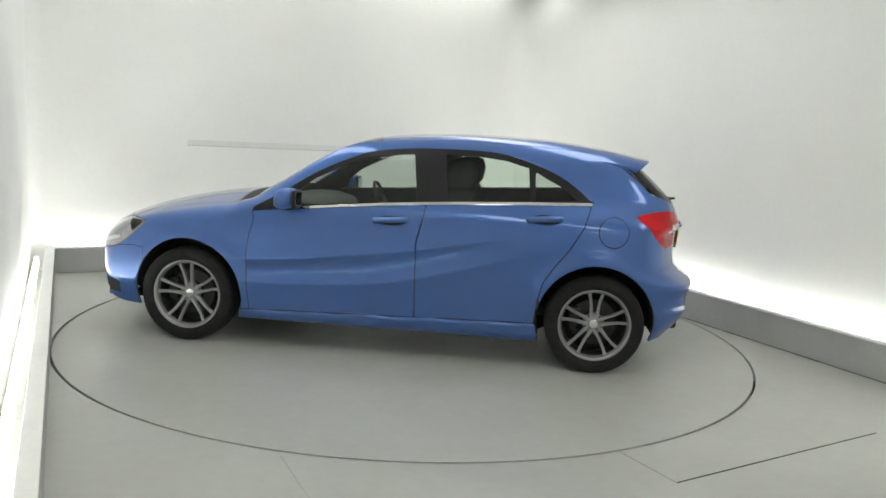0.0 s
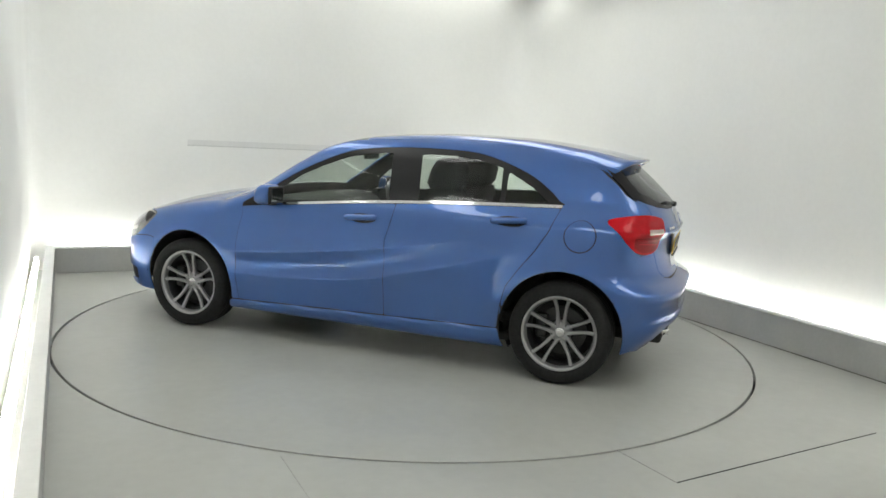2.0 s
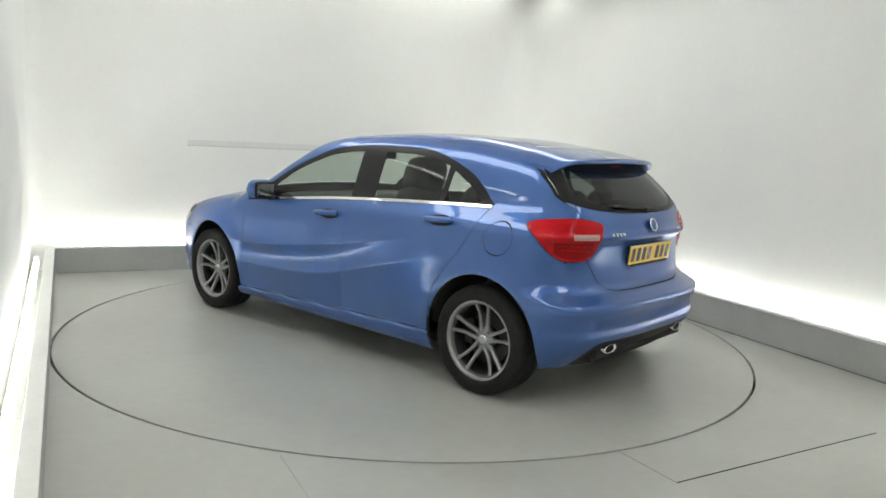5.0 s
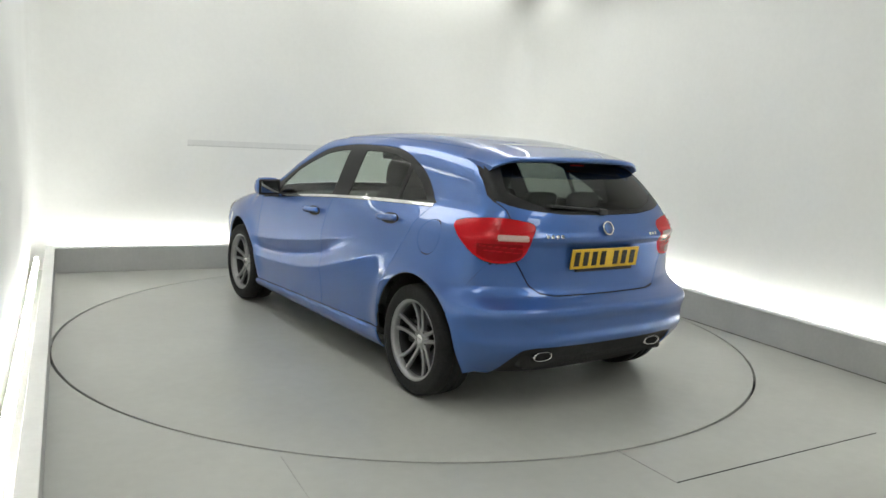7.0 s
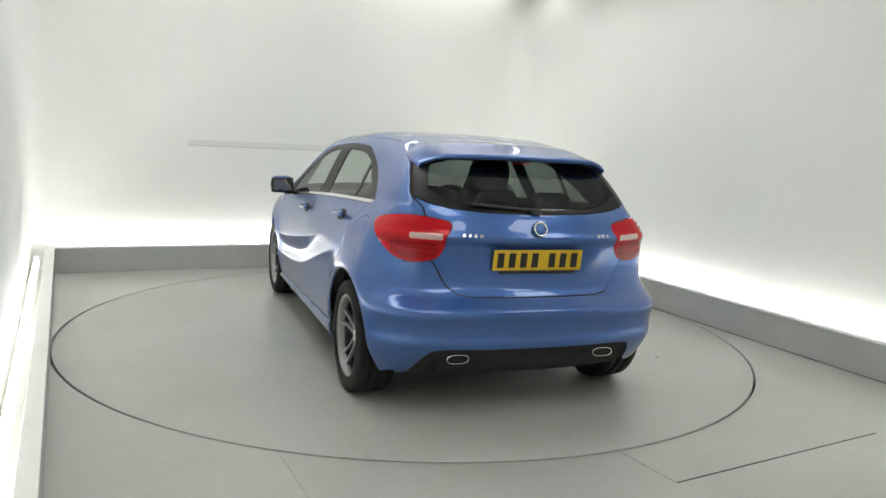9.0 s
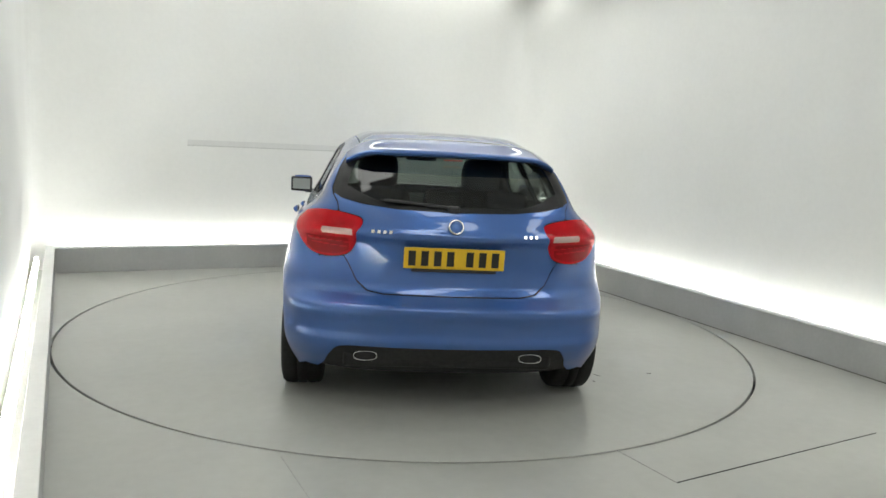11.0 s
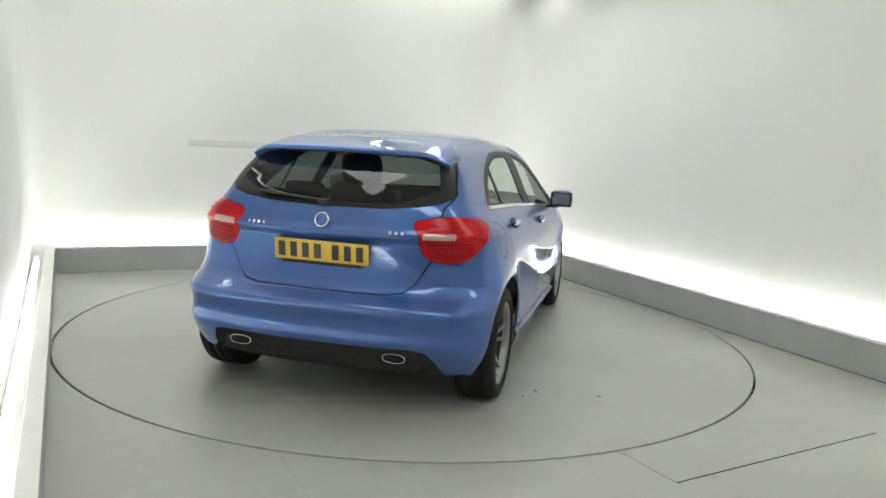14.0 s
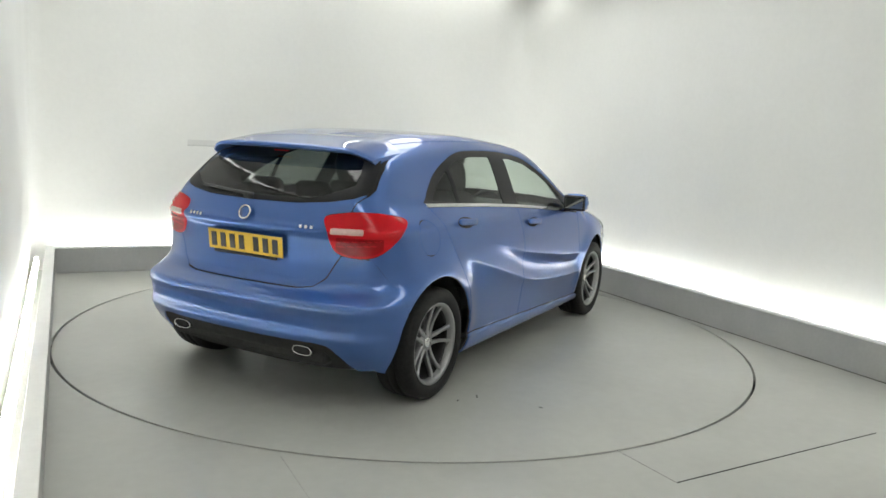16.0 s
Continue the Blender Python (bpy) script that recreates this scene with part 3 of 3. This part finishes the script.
panel("grille", minus(f_grille), BLACK, car, "black radiator grille", whole=True, push=-0.02)
panel("air_intake", minus(f_intake), PLASTIC, car, "black lower air intake", push=-0.03)
doors_f = panel("front_door", minus(f_door_f, f_arch, f_sill, f_belt), PAINT, car, "metallic blue front door")
doors_r = panel("rear_door", minus(f_door_r, f_arch, f_sill, f_belt), PAINT, car, "metallic blue rear door")
panel("side_skirt", minus(f_sill, f_arch), PAINT, car, "metallic blue side skirt", push=0.003)
panel("fuel_flap", minus(f_fuel), PAINT, car, "round blue fuel flap")
hatch = panel("tailgate", minus(f_hatch, f_tail, f_pane), PAINT, car, "metallic blue tailgate", whole=True)[0]
panel("rear_window", f_pane, REARGLASS, car, "dark tinted rear window", whole=True, push=-0.003, edge=0)
panel("window_border", np.maximum(f_pane, -0.022 - 0.045 * ease(np.abs(Y), 0.35, 0.6) - f_pane), BLACK, car, "black border of the rear window", whole=True, push=-0.001, edge=0)
panel("windscreen", minus(f_screen), SCREEN, car, "clear windscreen", whole=True, push=-0.003, edge=0)
panel("cowl", minus(f_cowl), LINER, car, "black cowl under the windscreen", whole=True, push=-0.004)
panel("window_trim", np.maximum.reduce([f_dlo, f_belt_any + 0.004, -f_win_f, -f_win_r, -f_win_q]), BLACK, car, "gloss black window surround", push=-0.002)
panel("front_window", f_win_f, GLASS, car, "front door glass", push=-0.006, edge=0)
panel("rear_side_window", f_win_r, GLASS, car, "rear door glass", push=-0.006, edge=0)
panel("quarter_window", f_win_q, GLASS, car, "small rear quarter glass", push=-0.006, edge=0)
panel("belt_strip", f_belt, CHROME, car, "bright chrome strip under the side windows", push=0.004, edge=0.006)
lamps = panel("tail_light", f_tail + 0.002, RED, car, "red tail light with clear band", push=0.004, edge=0.02)
heads = panel("headlight", minus(f_head), LAMP, car, "clear headlight with dark inner surround", push=0.002, edge=0.02)
for s, lamp in zip((1, -1), heads):
    rear_end = X - np.interp(Z, [0.58, 0.70, 0.80], [3.16, 3.10, 3.15])
    panel("lamp_surround", np.maximum(rear_end, f_head + 0.012), BLACK, lamp, "dark inner lamp surround", push=0.004, edge=0.002, sides=(s,))
    drl = np.maximum(np.abs(Z - 0.625 - 0.28 * (3.36 - X)) - 0.012, np.maximum(3.20 - X, f_head + 0.014))
    panel("running_light", drl, CHROME, lamp, "bright running light strip", push=0.004, edge=0.002, sides=(s,))
for s, lamp in zip((1, -1), lamps):
    band = np.maximum(np.abs(Z - 0.955 - 0.01 * (WRAP - 0.6)) - 0.013, np.maximum(0.555 - WRAP, WRAP - 0.78))
    panel("clear_band", np.maximum(band, f_tail + 0.012), CLEAR, lamp, "clear reversing light band", push=0.0065, edge=0.004, sides=(s,))
    deep = np.maximum(np.maximum(Z - 0.925, 0.60 - WRAP), WRAP - 0.93)
    panel("lower_lens", np.maximum(deep, f_tail + 0.014), REDIN, lamp, "deep red lower lens", push=0.0055, edge=0.004, sides=(s,))
    for k, zz in enumerate((0.985, 1.010, 0.905, 0.880)):
        rib = np.maximum(np.abs(Z - zz - 0.05 * (WRAP - 0.7)) - 0.004, np.maximum(0.58 - WRAP, WRAP - (0.96, 0.94, 0.92, 0.88)[k]))
        panel("lens_rib", np.maximum(rib, f_tail + 0.022), RED, lamp, push=0.0095, edge=0.004, sides=(s,))
# lining behind the joints, and the cabin's inner face
lining = np.maximum.reduce([-f_arch, -np.maximum(f_dlo, f_belt_any), -f_pane, -f_screen])
panel("inner_lining", lining, LINER, car, "dark inner lining", whole=True, push=-0.014, edge=0)
head = np.maximum.reduce([1.28 - Z, -f_dlo, -f_pane, -f_screen])
panel("headliner", head, HEADLINER, car, "grey cloth headliner", whole=True, push=-0.035, edge=0)

# wheels
RIM_K = 1.055      # rim size over the drawn one


def spoke_mesh(side):
    """One arm of a twin spoke, along +z, face towards +y."""
    bm = bmesh.new()
    rows = [(0.030, 0.0130, 0.052, 0.030, 0.0), (0.075, 0.0105, 0.054, 0.028, 0.001), (0.115, 0.0095, 0.060, 0.026, 0.004), (0.150, 0.0095, 0.068, 0.024, 0.009),
            (0.178, 0.0110, 0.077, 0.022, 0.016), (0.196, 0.0130, 0.085, 0.022, 0.022), (0.206, 0.017, 0.090, 0.022, 0.026)]
    prev = None
    for r, w, face, deep, out in rows:
        ring = [bm.verts.new(((c[0] + side * out) * RIM_K, c[1], c[2] * RIM_K)) for c in ((-w, face - 0.005, r), (-w * 0.6, face, r), (w * 0.6, face, r), (w, face - 0.005, r), (w * 0.8, face - deep, r), (-w * 0.8, face - deep, r))]
        if prev:
            for i in range(6):
                j = (i + 1) % 6
                bm.faces.new((prev[i], prev[j], ring[j], ring[i]))
        else:
            bm.faces.new(ring)
        prev = ring
    bm.faces.new(prev[::-1])
    bmesh.ops.recalc_face_normals(bm, faces=bm.faces[:])
    return bm_mesh("spoke", bm, ALLOY)


TYRE_P = [(0.224, -0.100), (0.236, -0.112), (0.274, -0.116), (0.300, -0.108), (0.312, -0.095), (0.317, -0.06), (0.317, -0.032), (0.309, -0.030), (0.309, -0.024), (0.317, -0.022),
          (0.317, 0.022), (0.309, 0.024), (0.309, 0.030), (0.317, 0.032), (0.317, 0.06), (0.312, 0.095), (0.300, 0.108), (0.274, 0.116), (0.248, 0.114), (0.233, 0.106), (0.224, 0.094)]
RIM_P = [(0.205, -0.10), (0.216, -0.10), (0.216, -0.09), (0.196, -0.07), (0.190, 0.03), (0.198, 0.075), (0.192, 0.05), (0.186, 0.03), (0.186, -0.08), (0.205, -0.10)]
SPOKE = {s: spoke_mesh(s) for s in (-1, 1)}
RIM_M = lathe("wheel", [(r * RIM_K, y) for r, y in RIM_P], ALLOY_SHADED, 72)
LIP_M = lathe("rim_lip", [(r * RIM_K, y) for r, y in [(0.197, 0.060), (0.202, 0.078), (0.208, 0.090), (0.217, 0.094), (0.223, 0.099), (0.219, 0.105), (0.206, 0.100), (0.199, 0.086), (0.195, 0.062)]], ALLOY, 72)
TYRE_M = lathe("tyre", TYRE_P, RUBBER, 80)
DISC_M = lathe("brake_disc", [(0.001, 0.012), (0.07, 0.012), (0.075, -0.005), (0.150, -0.005), (0.150, -0.027), (0.001, -0.027)], STEEL, 48, False)
BACK_M = lathe("back_plate", [(0.001, -0.05), (0.196, -0.05)], LINER, 48)
HUB_M = lathe("hub", [(0.001, 0.056), (0.030, 0.056), (0.034, 0.052), (0.060, 0.046), (0.068, 0.036), (0.068, 0.01), (0.001, 0.01)], ALLOY, 40)
CAP_M = lathe("centre_cap", [(0.001, 0.062), (0.024, 0.061), (0.030, 0.057), (0.031, 0.050)], CHROME, 32)
BOLT_M = lathe("wheel_bolt", [(0.001, 0.052), (0.008, 0.052), (0.010, 0.047), (0.010, 0.03)], STEEL, 8)
for wx, wy, spin in ((0, 1, 0), (AXLE, 1, 6), (0, -1, -14), (AXLE, -1, 5)):
    w = part("wheel", RIM_M, car, "grey five twin-spoke alloy wheel", at=pose(wx, wy * 0.772, TYRE_R, 0, 0, 0 if wy > 0 else 180))
    part("tyre", TYRE_M, w, "black road tyre")
    part("rim_lip", LIP_M, w, "grey alloy rim lip")
    part("brake_disc", DISC_M, w)
    part("back_plate", BACK_M, w)
    part("hub", HUB_M, w)
    part("centre_cap", CAP_M, w, "chrome centre cap")
    part("brake_caliper", box_mesh("caliper", (0.07, 0.06, 0.15), STEEL, 0.015, at=(0.125, 0.0, 0.02)), w)
    for k in range(5):
        a = spin + 72 * k
        for s in (-1, 1):
            part("spoke", SPOKE[s], w, at=pose(0, 0, 0, 0, a, 0) @ pose(s * 0.0185, 0, 0, 0, s * 1.0, 0))
        part("wheel_bolt", BOLT_M, w, at=pose(0, 0, 0, 0, a + 36, 0) @ pose(0, 0, 0.05))

# wheel wells, underside and cabin


def well_mesh(first, last):
    verts, faces = [], []
    n, r = 28, 0.392
    ys = [0.40, 0.55, 0.70, 0.835]
    for i in range(n + 1):
        a = radians(first + (last - first) * i / n)
        for y in ys:
            y = min(y, 0.835 if math.sin(a) > 0.05 else 0.72)
            verts.append((r * math.cos(a), y, r * math.sin(a)))
    for i in range(n):
        for q in range(3):
            faces.append((i * 4 + q, i * 4 + q + 1, i * 4 + q + 5, i * 4 + q + 4))
    c = len(verts)
    verts.append((0, 0.40, 0))
    for i in range(n):
        faces.append((c, i * 4, (i + 1) * 4))
    return mesh_from("wheel_well", verts, faces, LINER, True)


WELLS = {1: well_mesh(-27, 191), -1: well_mesh(-11, 207)}      # the side towards the sill hangs lower, in place of the dark underbody shadow
for wx in (0, AXLE):
    for s in (0, 180):
        part("wheel_well", WELLS[(1 if wx == 0 else -1) * (1 if s == 0 else -1)], car, "black wheel arch liner", at=pose(wx, 0, 0.325, 0, 0, s))
part("underbody", box_mesh("underbody", (2.0, 1.46, 0.05), LINER, 0.01, at=(1.35, 0, 0.215)), car, "dark underbody tray")
part("rear_underbody", box_mesh("rear_underbody", (0.55, 1.10, 0.08), LINER, 0.02, at=(-0.30, 0, 0.30)), car, "dark rear underbody")
part("front_underbody", box_mesh("front_underbody", (0.34, 1.0, 0.05), LINER, 0.01, at=(3.10, 0, 0.215)), car, "dark front undertray")
part("rear_axle", box_mesh("rear_axle", (0.10, 1.35, 0.10), LINER, 0.03, at=(0.0, 0, 0.30)), car)
part("cabin_floor", box_mesh("cabin_floor", (2.3, 1.50, 0.06), LINER, 0.01, at=(1.05, 0, 0.36)), car, "dark cabin floor")


def blob(name, sections, material, parent, label="", at=None, n=20, power=3.0):
    """Loft of rounded rectangles: rows of centre, half depth, half width; each lies across z."""
    verts, faces = [], []
    for cx, cy, cz, hx, hy in sections:
        for i in range(n):
            a = 2 * math.pi * i / n
            c, s = math.cos(a), math.sin(a)
            verts.append((cx + hx * math.copysign(abs(c) ** (2 / power), c), cy + hy * math.copysign(abs(s) ** (2 / power), s), cz))
    k = len(sections)
    for q in range(k - 1):
        for i in range(n):
            j = (i + 1) % n
            faces.append((q * n + i, q * n + j, (q + 1) * n + j, (q + 1) * n + i))
    faces.append(tuple(range(n - 1, -1, -1)))
    faces.append(tuple((k - 1) * n + i for i in range(n)))
    return part(name, mesh_from(name, verts, faces, material, True), parent, label, at)


def front_seat(y):
    s = blob("front_seat", [(1.28, y, 0.42, 0.22, 0.22), (1.30, y, 0.55, 0.27, 0.25), (1.30, y, 0.63, 0.26, 0.25), (1.30, y, 0.65, 0.22, 0.21)], SEAT, car, "dark cloth front seat")
    blob("backrest", [(1.10, y, 0.58, 0.09, 0.22), (1.06, y, 0.68, 0.095, 0.25), (1.00, y, 0.88, 0.11, 0.25), (0.95, y, 1.03, 0.11, 0.23), (0.935, y, 1.09, 0.09, 0.19), (0.94, y, 1.12, 0.02, 0.10)], SEAT, s)
    blob("headrest", [(0.96, y, 1.08, 0.08, 0.13), (0.95, y, 1.14, 0.125, 0.135), (0.93, y, 1.23, 0.120, 0.140), (0.92, y, 1.29, 0.09, 0.125), (0.92, y, 1.31, 0.04, 0.08)], SEAT, s)
    for d in (-0.05, 0.05):
        part("headrest_post", box_mesh("post", (0.012, 0.012, 0.08), STEEL, 0.003, at=(0.935, y + d, 1.11)), s)


front_seat(0.36)
front_seat(-0.36)
bench = blob("rear_seat", [(0.35, 0, 0.42, 0.24, 0.60), (0.35, 0, 0.60, 0.26, 0.62), (0.35, 0, 0.64, 0.22, 0.58)], SEAT, car, "dark cloth rear bench seat")
blob("backrest", [(0.14, 0, 0.60, 0.08, 0.60), (0.10, 0, 0.80, 0.08, 0.62), (0.02, 0, 1.02, 0.06, 0.58), (0.01, 0, 1.05, 0.03, 0.54)], SEAT, bench)
for y in (-0.36, 0.0, 0.36):
    blob("headrest", [(0.0, y, 1.05, 0.03, 0.10), (0.0, y, 1.07, 0.045, 0.125), (-0.01, y, 1.135, 0.042, 0.12), (-0.012, y, 1.155, 0.02, 0.09)], SEAT, bench)
part("parcel_shelf", box_mesh("parcel_shelf", (0.42, 1.12, 0.03), PLASTIC, 0.008, at=(-0.27, 0, 0.99)), car, "black parcel shelf")
blob("dashboard", [(2.02, 0, 0.55, 0.22, 0.68), (2.02, 0, 0.80, 0.26, 0.70), (2.06, 0, 0.92, 0.22, 0.68), (2.12, 0, 0.955, 0.15, 0.62)], PLASTIC, car, "black dashboard")
wheel_s = part("steering_wheel", lathe("steering_wheel", [(0.172 + 0.014 * math.cos(a), 0.014 * math.sin(a)) for a in [math.pi * k / 4 for k in range(9)]], PLASTIC, 40), car, "black steering wheel", at=pose(1.62, -0.36, 0.90, 0, 0, 90) @ pose(0, 0, 0, 22, 0, 0))
part("wheel_hub", box_mesh("wheel_hub", (0.16, 0.05, 0.12), PLASTIC, 0.02), wheel_s)
part("wheel_arm", box_mesh("wheel_arm", (0.33, 0.02, 0.035), PLASTIC, 0.006), wheel_s)
inner = part("interior_mirror", box_mesh("interior_mirror", (0.03, 0.24, 0.065), PLASTIC, 0.014, at=(1.70, 0, 1.285), smooth=True), car, "black interior mirror")
part("mirror_stalk", box_mesh("mirror_stalk", (0.06, 0.02, 0.05), PLASTIC, 0.005, at=(1.72, 0, 1.33)), inner)

# spoiler over the rear window


def roof_height(x, y):
    """Height of the roof's outer face, carried on behind the rear window."""
    lo, hi = np.full(x.shape, 0.9), np.full(x.shape, 1.6)
    for _ in range(30):
        z = (lo + hi) / 2
        top = (z - (ROOF(x) - 0.045 * (np.abs(y) / 0.7) ** 2.2)) * 0.9
        side = (np.abs(y) - half_width(x, z)) * 0.95
        out = smax(top, side, 0.13) > 0
        hi, lo = np.where(out, z, hi), np.where(out, lo, z)
    return lo


def spoiler_mesh():
    m, n, half = 61, 9, 0.570
    y = np.linspace(-half, half, m)
    a = np.abs(y) / half
    tip = -0.345 + 0.05 * a ** 2 + 0.055 * a ** 8
    root = 0.05
    verts, faces = [], []
    rows = []
    for q in range(n):
        x = root + (tip - root) * q / (n - 1)
        z = roof_height(x, y) + 0.005 * min(q, 2) / 2 + 0.004 * (q / (n - 1)) ** 3 * (1 - a ** 6)
        rows.append((x, z))
    zt = rows[-1][1]
    thick = 0.024 - 0.012 * a ** 4
    rows.append((tip - 0.004, zt - thick * 0.35))
    rows.append((tip + 0.006, zt - thick))
    rows.append((tip + 0.035, zt - thick - 0.004 - 0.012 * a ** 8))
    rows.append((np.maximum(-0.245 + 0.17 * (np.abs(y) / 0.75) ** 2.8, tip + 0.05), zt - thick - 0.008 - 0.055 * a ** 8))
    k = len(rows)
    for i in range(m):
        for x, z in rows:
            verts.append((x[i], y[i], z[i]))
    for i in range(m - 1):
        for q in range(k - 1):
            b, c = i * k + q, (i + 1) * k + q
            faces.append((b, b + 1, c + 1, c))
    for i, order in ((0, range(k)), (m - 1, range(k - 1, -1, -1))):
        c = len(verts)
        verts += [verts[i * k + q] for q in range(k)]
        faces.append(tuple(c + q for q in order))
    return mesh_from("roof_spoiler", verts, faces, PAINT, True)


spoiler = part("roof_spoiler", spoiler_mesh(), car, "metallic blue roof spoiler")
part("brake_light", box_mesh("brake_light", (0.010, 0.10, 0.006), REDIN, 0.002, at=(-0.300, 0, 1.334)), spoiler, "thin red high brake light")

# number plate with bars, badges, exhausts, wiper
PX = -0.580
plate = part("number_plate", box_mesh("number_plate", (0.006, 0.520, 0.111), YELLOW, 0.002), hatch, "yellow rear number plate", at=pose(PX, 0, 0.842, 0, -7, 0))
bar_y = [0.218, 0.152, 0.086, 0.020, -0.080, -0.146, -0.212]
for y in bar_y:
    part("plate_bar", box_mesh("plate_bar", (0.003, 0.038, 0.079), INK, 0.001, at=(-0.0035, y, 0)), hatch, "black bar on the plate", at=pose(PX, 0, 0.842, 0, -7, 0))
part("plate_shade_bar", box_mesh("plate_shade_bar", (0.016, 0.44, 0.016), PLASTIC, 0.005, at=(PX + 0.004, 0, 0.779)), hatch, "black bar in place of the shadow under the plate")
panel("handle_lip", where((X < -0.3) & (Z > 0.9), np.maximum(np.abs(Z - 0.948) - 0.007, Y - 0.46)), PAINT, hatch, "slim blue lip above the plate", push=0.014, whole=True, edge=0.012)
ring = part("badge", lathe("badge", [(0.036 + 0.0045 * math.cos(a), 0.0042 * math.sin(a)) for a in [math.pi * k / 4 for k in range(9)]], CHROME, 40), hatch, "round chrome badge", at=pose(-0.586, 0, 1.008, 0, 0, 90) @ pose(0, 0, 0, 20, 0, 0))
part("badge_disc", lathe("badge_disc", [(0.001, 0.004), (0.012, 0.003), (0.032, 0.0), (0.032, -0.004)], PAINT, 32), ring)
for y, n in ((0.375, 4), (-0.395, 3)):
    for k in range(n):
        yy = y + (k - (n - 1) / 2) * -0.030
        part("badge_bar", box_mesh("badge_bar", (0.004, 0.017, 0.018), CHROME, 0.002), hatch, "small chrome lettering bar", at=pose(-0.593 + 0.17 * (abs(yy) / 0.75) ** 2.8, yy, 0.967, 0, 20, -12 * math.copysign(1, yy)))


def oval_tube(name, half_w, half_h, deep, thick, material, parent, at, label=""):
    verts, faces = [], []
    n = 32
    for i in range(n):
        a = 2 * math.pi * i / n
        c, s = math.cos(a), math.sin(a)
        cc, ss = math.copysign(abs(c) ** 0.8, c), math.copysign(abs(s) ** 0.8, s)
        for x, d in ((deep, 0), (0.006, 0), (0, -thick / 2), (0.004, -thick), (deep, -thick * 1.4)):
            verts.append((x, (half_w + d) * cc, (half_h + d) * ss))
    for i in range(n):
        j = (i + 1) % n
        for q in range(4):
            faces.append((i * 5 + q, i * 5 + q + 1, j * 5 + q + 1, j * 5 + q))
    return part(name, mesh_from(name, verts, faces, material, True), parent, label, at)


for y in (0.435, -0.425):
    e = oval_tube("exhaust_tip", 0.062, 0.026, 0.14, 0.005, CHROME, car, pose(-0.610, y, 0.331), "oval chrome exhaust tip")
    part("tip_inside", box_mesh("tip_inside", (0.01, 0.12, 0.048), LINER, 0.004), e, at=pose(0.022, 0, 0))
wiper = part("rear_wiper", box_mesh("rear_wiper", (0.02, 0.36, 0.014), PLASTIC, 0.005), car, "black rear wiper", at=pose(-0.522, 0.19, 1.112, 0, 0, -4) @ pose(0, 0, 0, 4, 0, 0))
part("wiper_pivot", box_mesh("wiper_pivot", (0.03, 0.06, 0.035), PLASTIC, 0.01), wiper, at=pose(-0.008, -0.18, -0.006))
part("wiper_blade", box_mesh("wiper_blade", (0.012, 0.30, 0.010), LINER, 0.003), wiper, at=pose(0.012, 0.05, -0.004))

# door handles and mirrors on each flank


def handle(door, x, z, s):
    hy = float(half_width(np.array([x]), np.array([z]))[0])
    h = blob("door_handle", [(0, 0, -0.017, 0.095, 0.004), (0, 0.004, -0.010, 0.112, 0.012), (0, 0.007, 0.004, 0.118, 0.016), (0, 0.005, 0.014, 0.114, 0.012), (0, 0.000, 0.022, 0.100, 0.006)], PAINT, door, "metallic blue door handle", at=pose(x, s * (hy + 0.020), z, 0, 4, 0))
    panel("handle_shade", where(Y > 0.5, np.hypot(X - x + 0.004, (Z - z + 0.004) * 3.2) - 0.098), LINER, door, "dark patch for the shade in the handle recess", push=0.0015, edge=0.001, sides=(s,))
    return h


for s, df, dr in zip((1, -1), doors_f, doors_r):
    handle(df, 1.345, 0.905, s)
    handle(dr, 0.36, 0.970, s)
    base = blob("door_mirror", [(2.03, s * 0.936, 0.945, 0.035, 0.055), (2.025, s * 0.940, 0.965, 0.062, 0.076), (2.015, s * 0.942, 1.008, 0.070, 0.083), (2.005, s * 0.940, 1.052, 0.062, 0.078), (2.0, s * 0.936, 1.072, 0.040, 0.065), (2.0, s * 0.936, 1.077, 0.015, 0.03)], PAINT, car, "metallic blue door mirror", power=3.2)
    part("mirror_foot", box_mesh("mirror_foot", (0.07, 0.13, 0.03), BLACK, 0.01, at=(2.04, s * 0.855, 0.950), smooth=True), base, "black mirror foot")
    part("mirror_surround", box_mesh("mirror_surround", (0.024, 0.168, 0.116), BLACK, 0.011, at=(1.944, s * 0.942, 1.009), smooth=True), base, "black mirror rim")
    part("mirror_glass", box_mesh("mirror_glass", (0.004, 0.140, 0.086), MIRROR, 0.001, at=(1.932, s * 0.942, 1.010)), base, "reflecting mirror glass")

# marks on the turntable
for mx, my, w, a in ((1.045, -1.176, 0.05, 30), (1.417, -1.144, 0.03, 80), (0.98, -1.30, 0.025, 10)):
    ang = radians(-(174.449 - 7.05744 * 12.5))
    px, py = mx * math.cos(ang) - my * math.sin(ang), mx * math.sin(ang) + my * math.cos(ang)
    part("scuff_mark", box_mesh("scuff_mark", (w, 0.010, 0.002), SCUFF, 0.0005), table, "small dark scuff on the paint", at=pose(px, py, 0.0012, 0, 0, a))


def motions():
    """Car and turntable turn together at an even pace."""
    car_rows, table_rows = [], []
    for k in range(33):
        t = 0.5 * k
        a = 174.449 - 7.05744 * t
        m = pose(0, 0, 0, 0, 0, a)
        table_rows.append((t, m))
        car_rows.append((t, m @ pose(-1.2917, -0.0576, 0)))
    walk(car, car_rows)
    walk(table, table_rows)


motions()
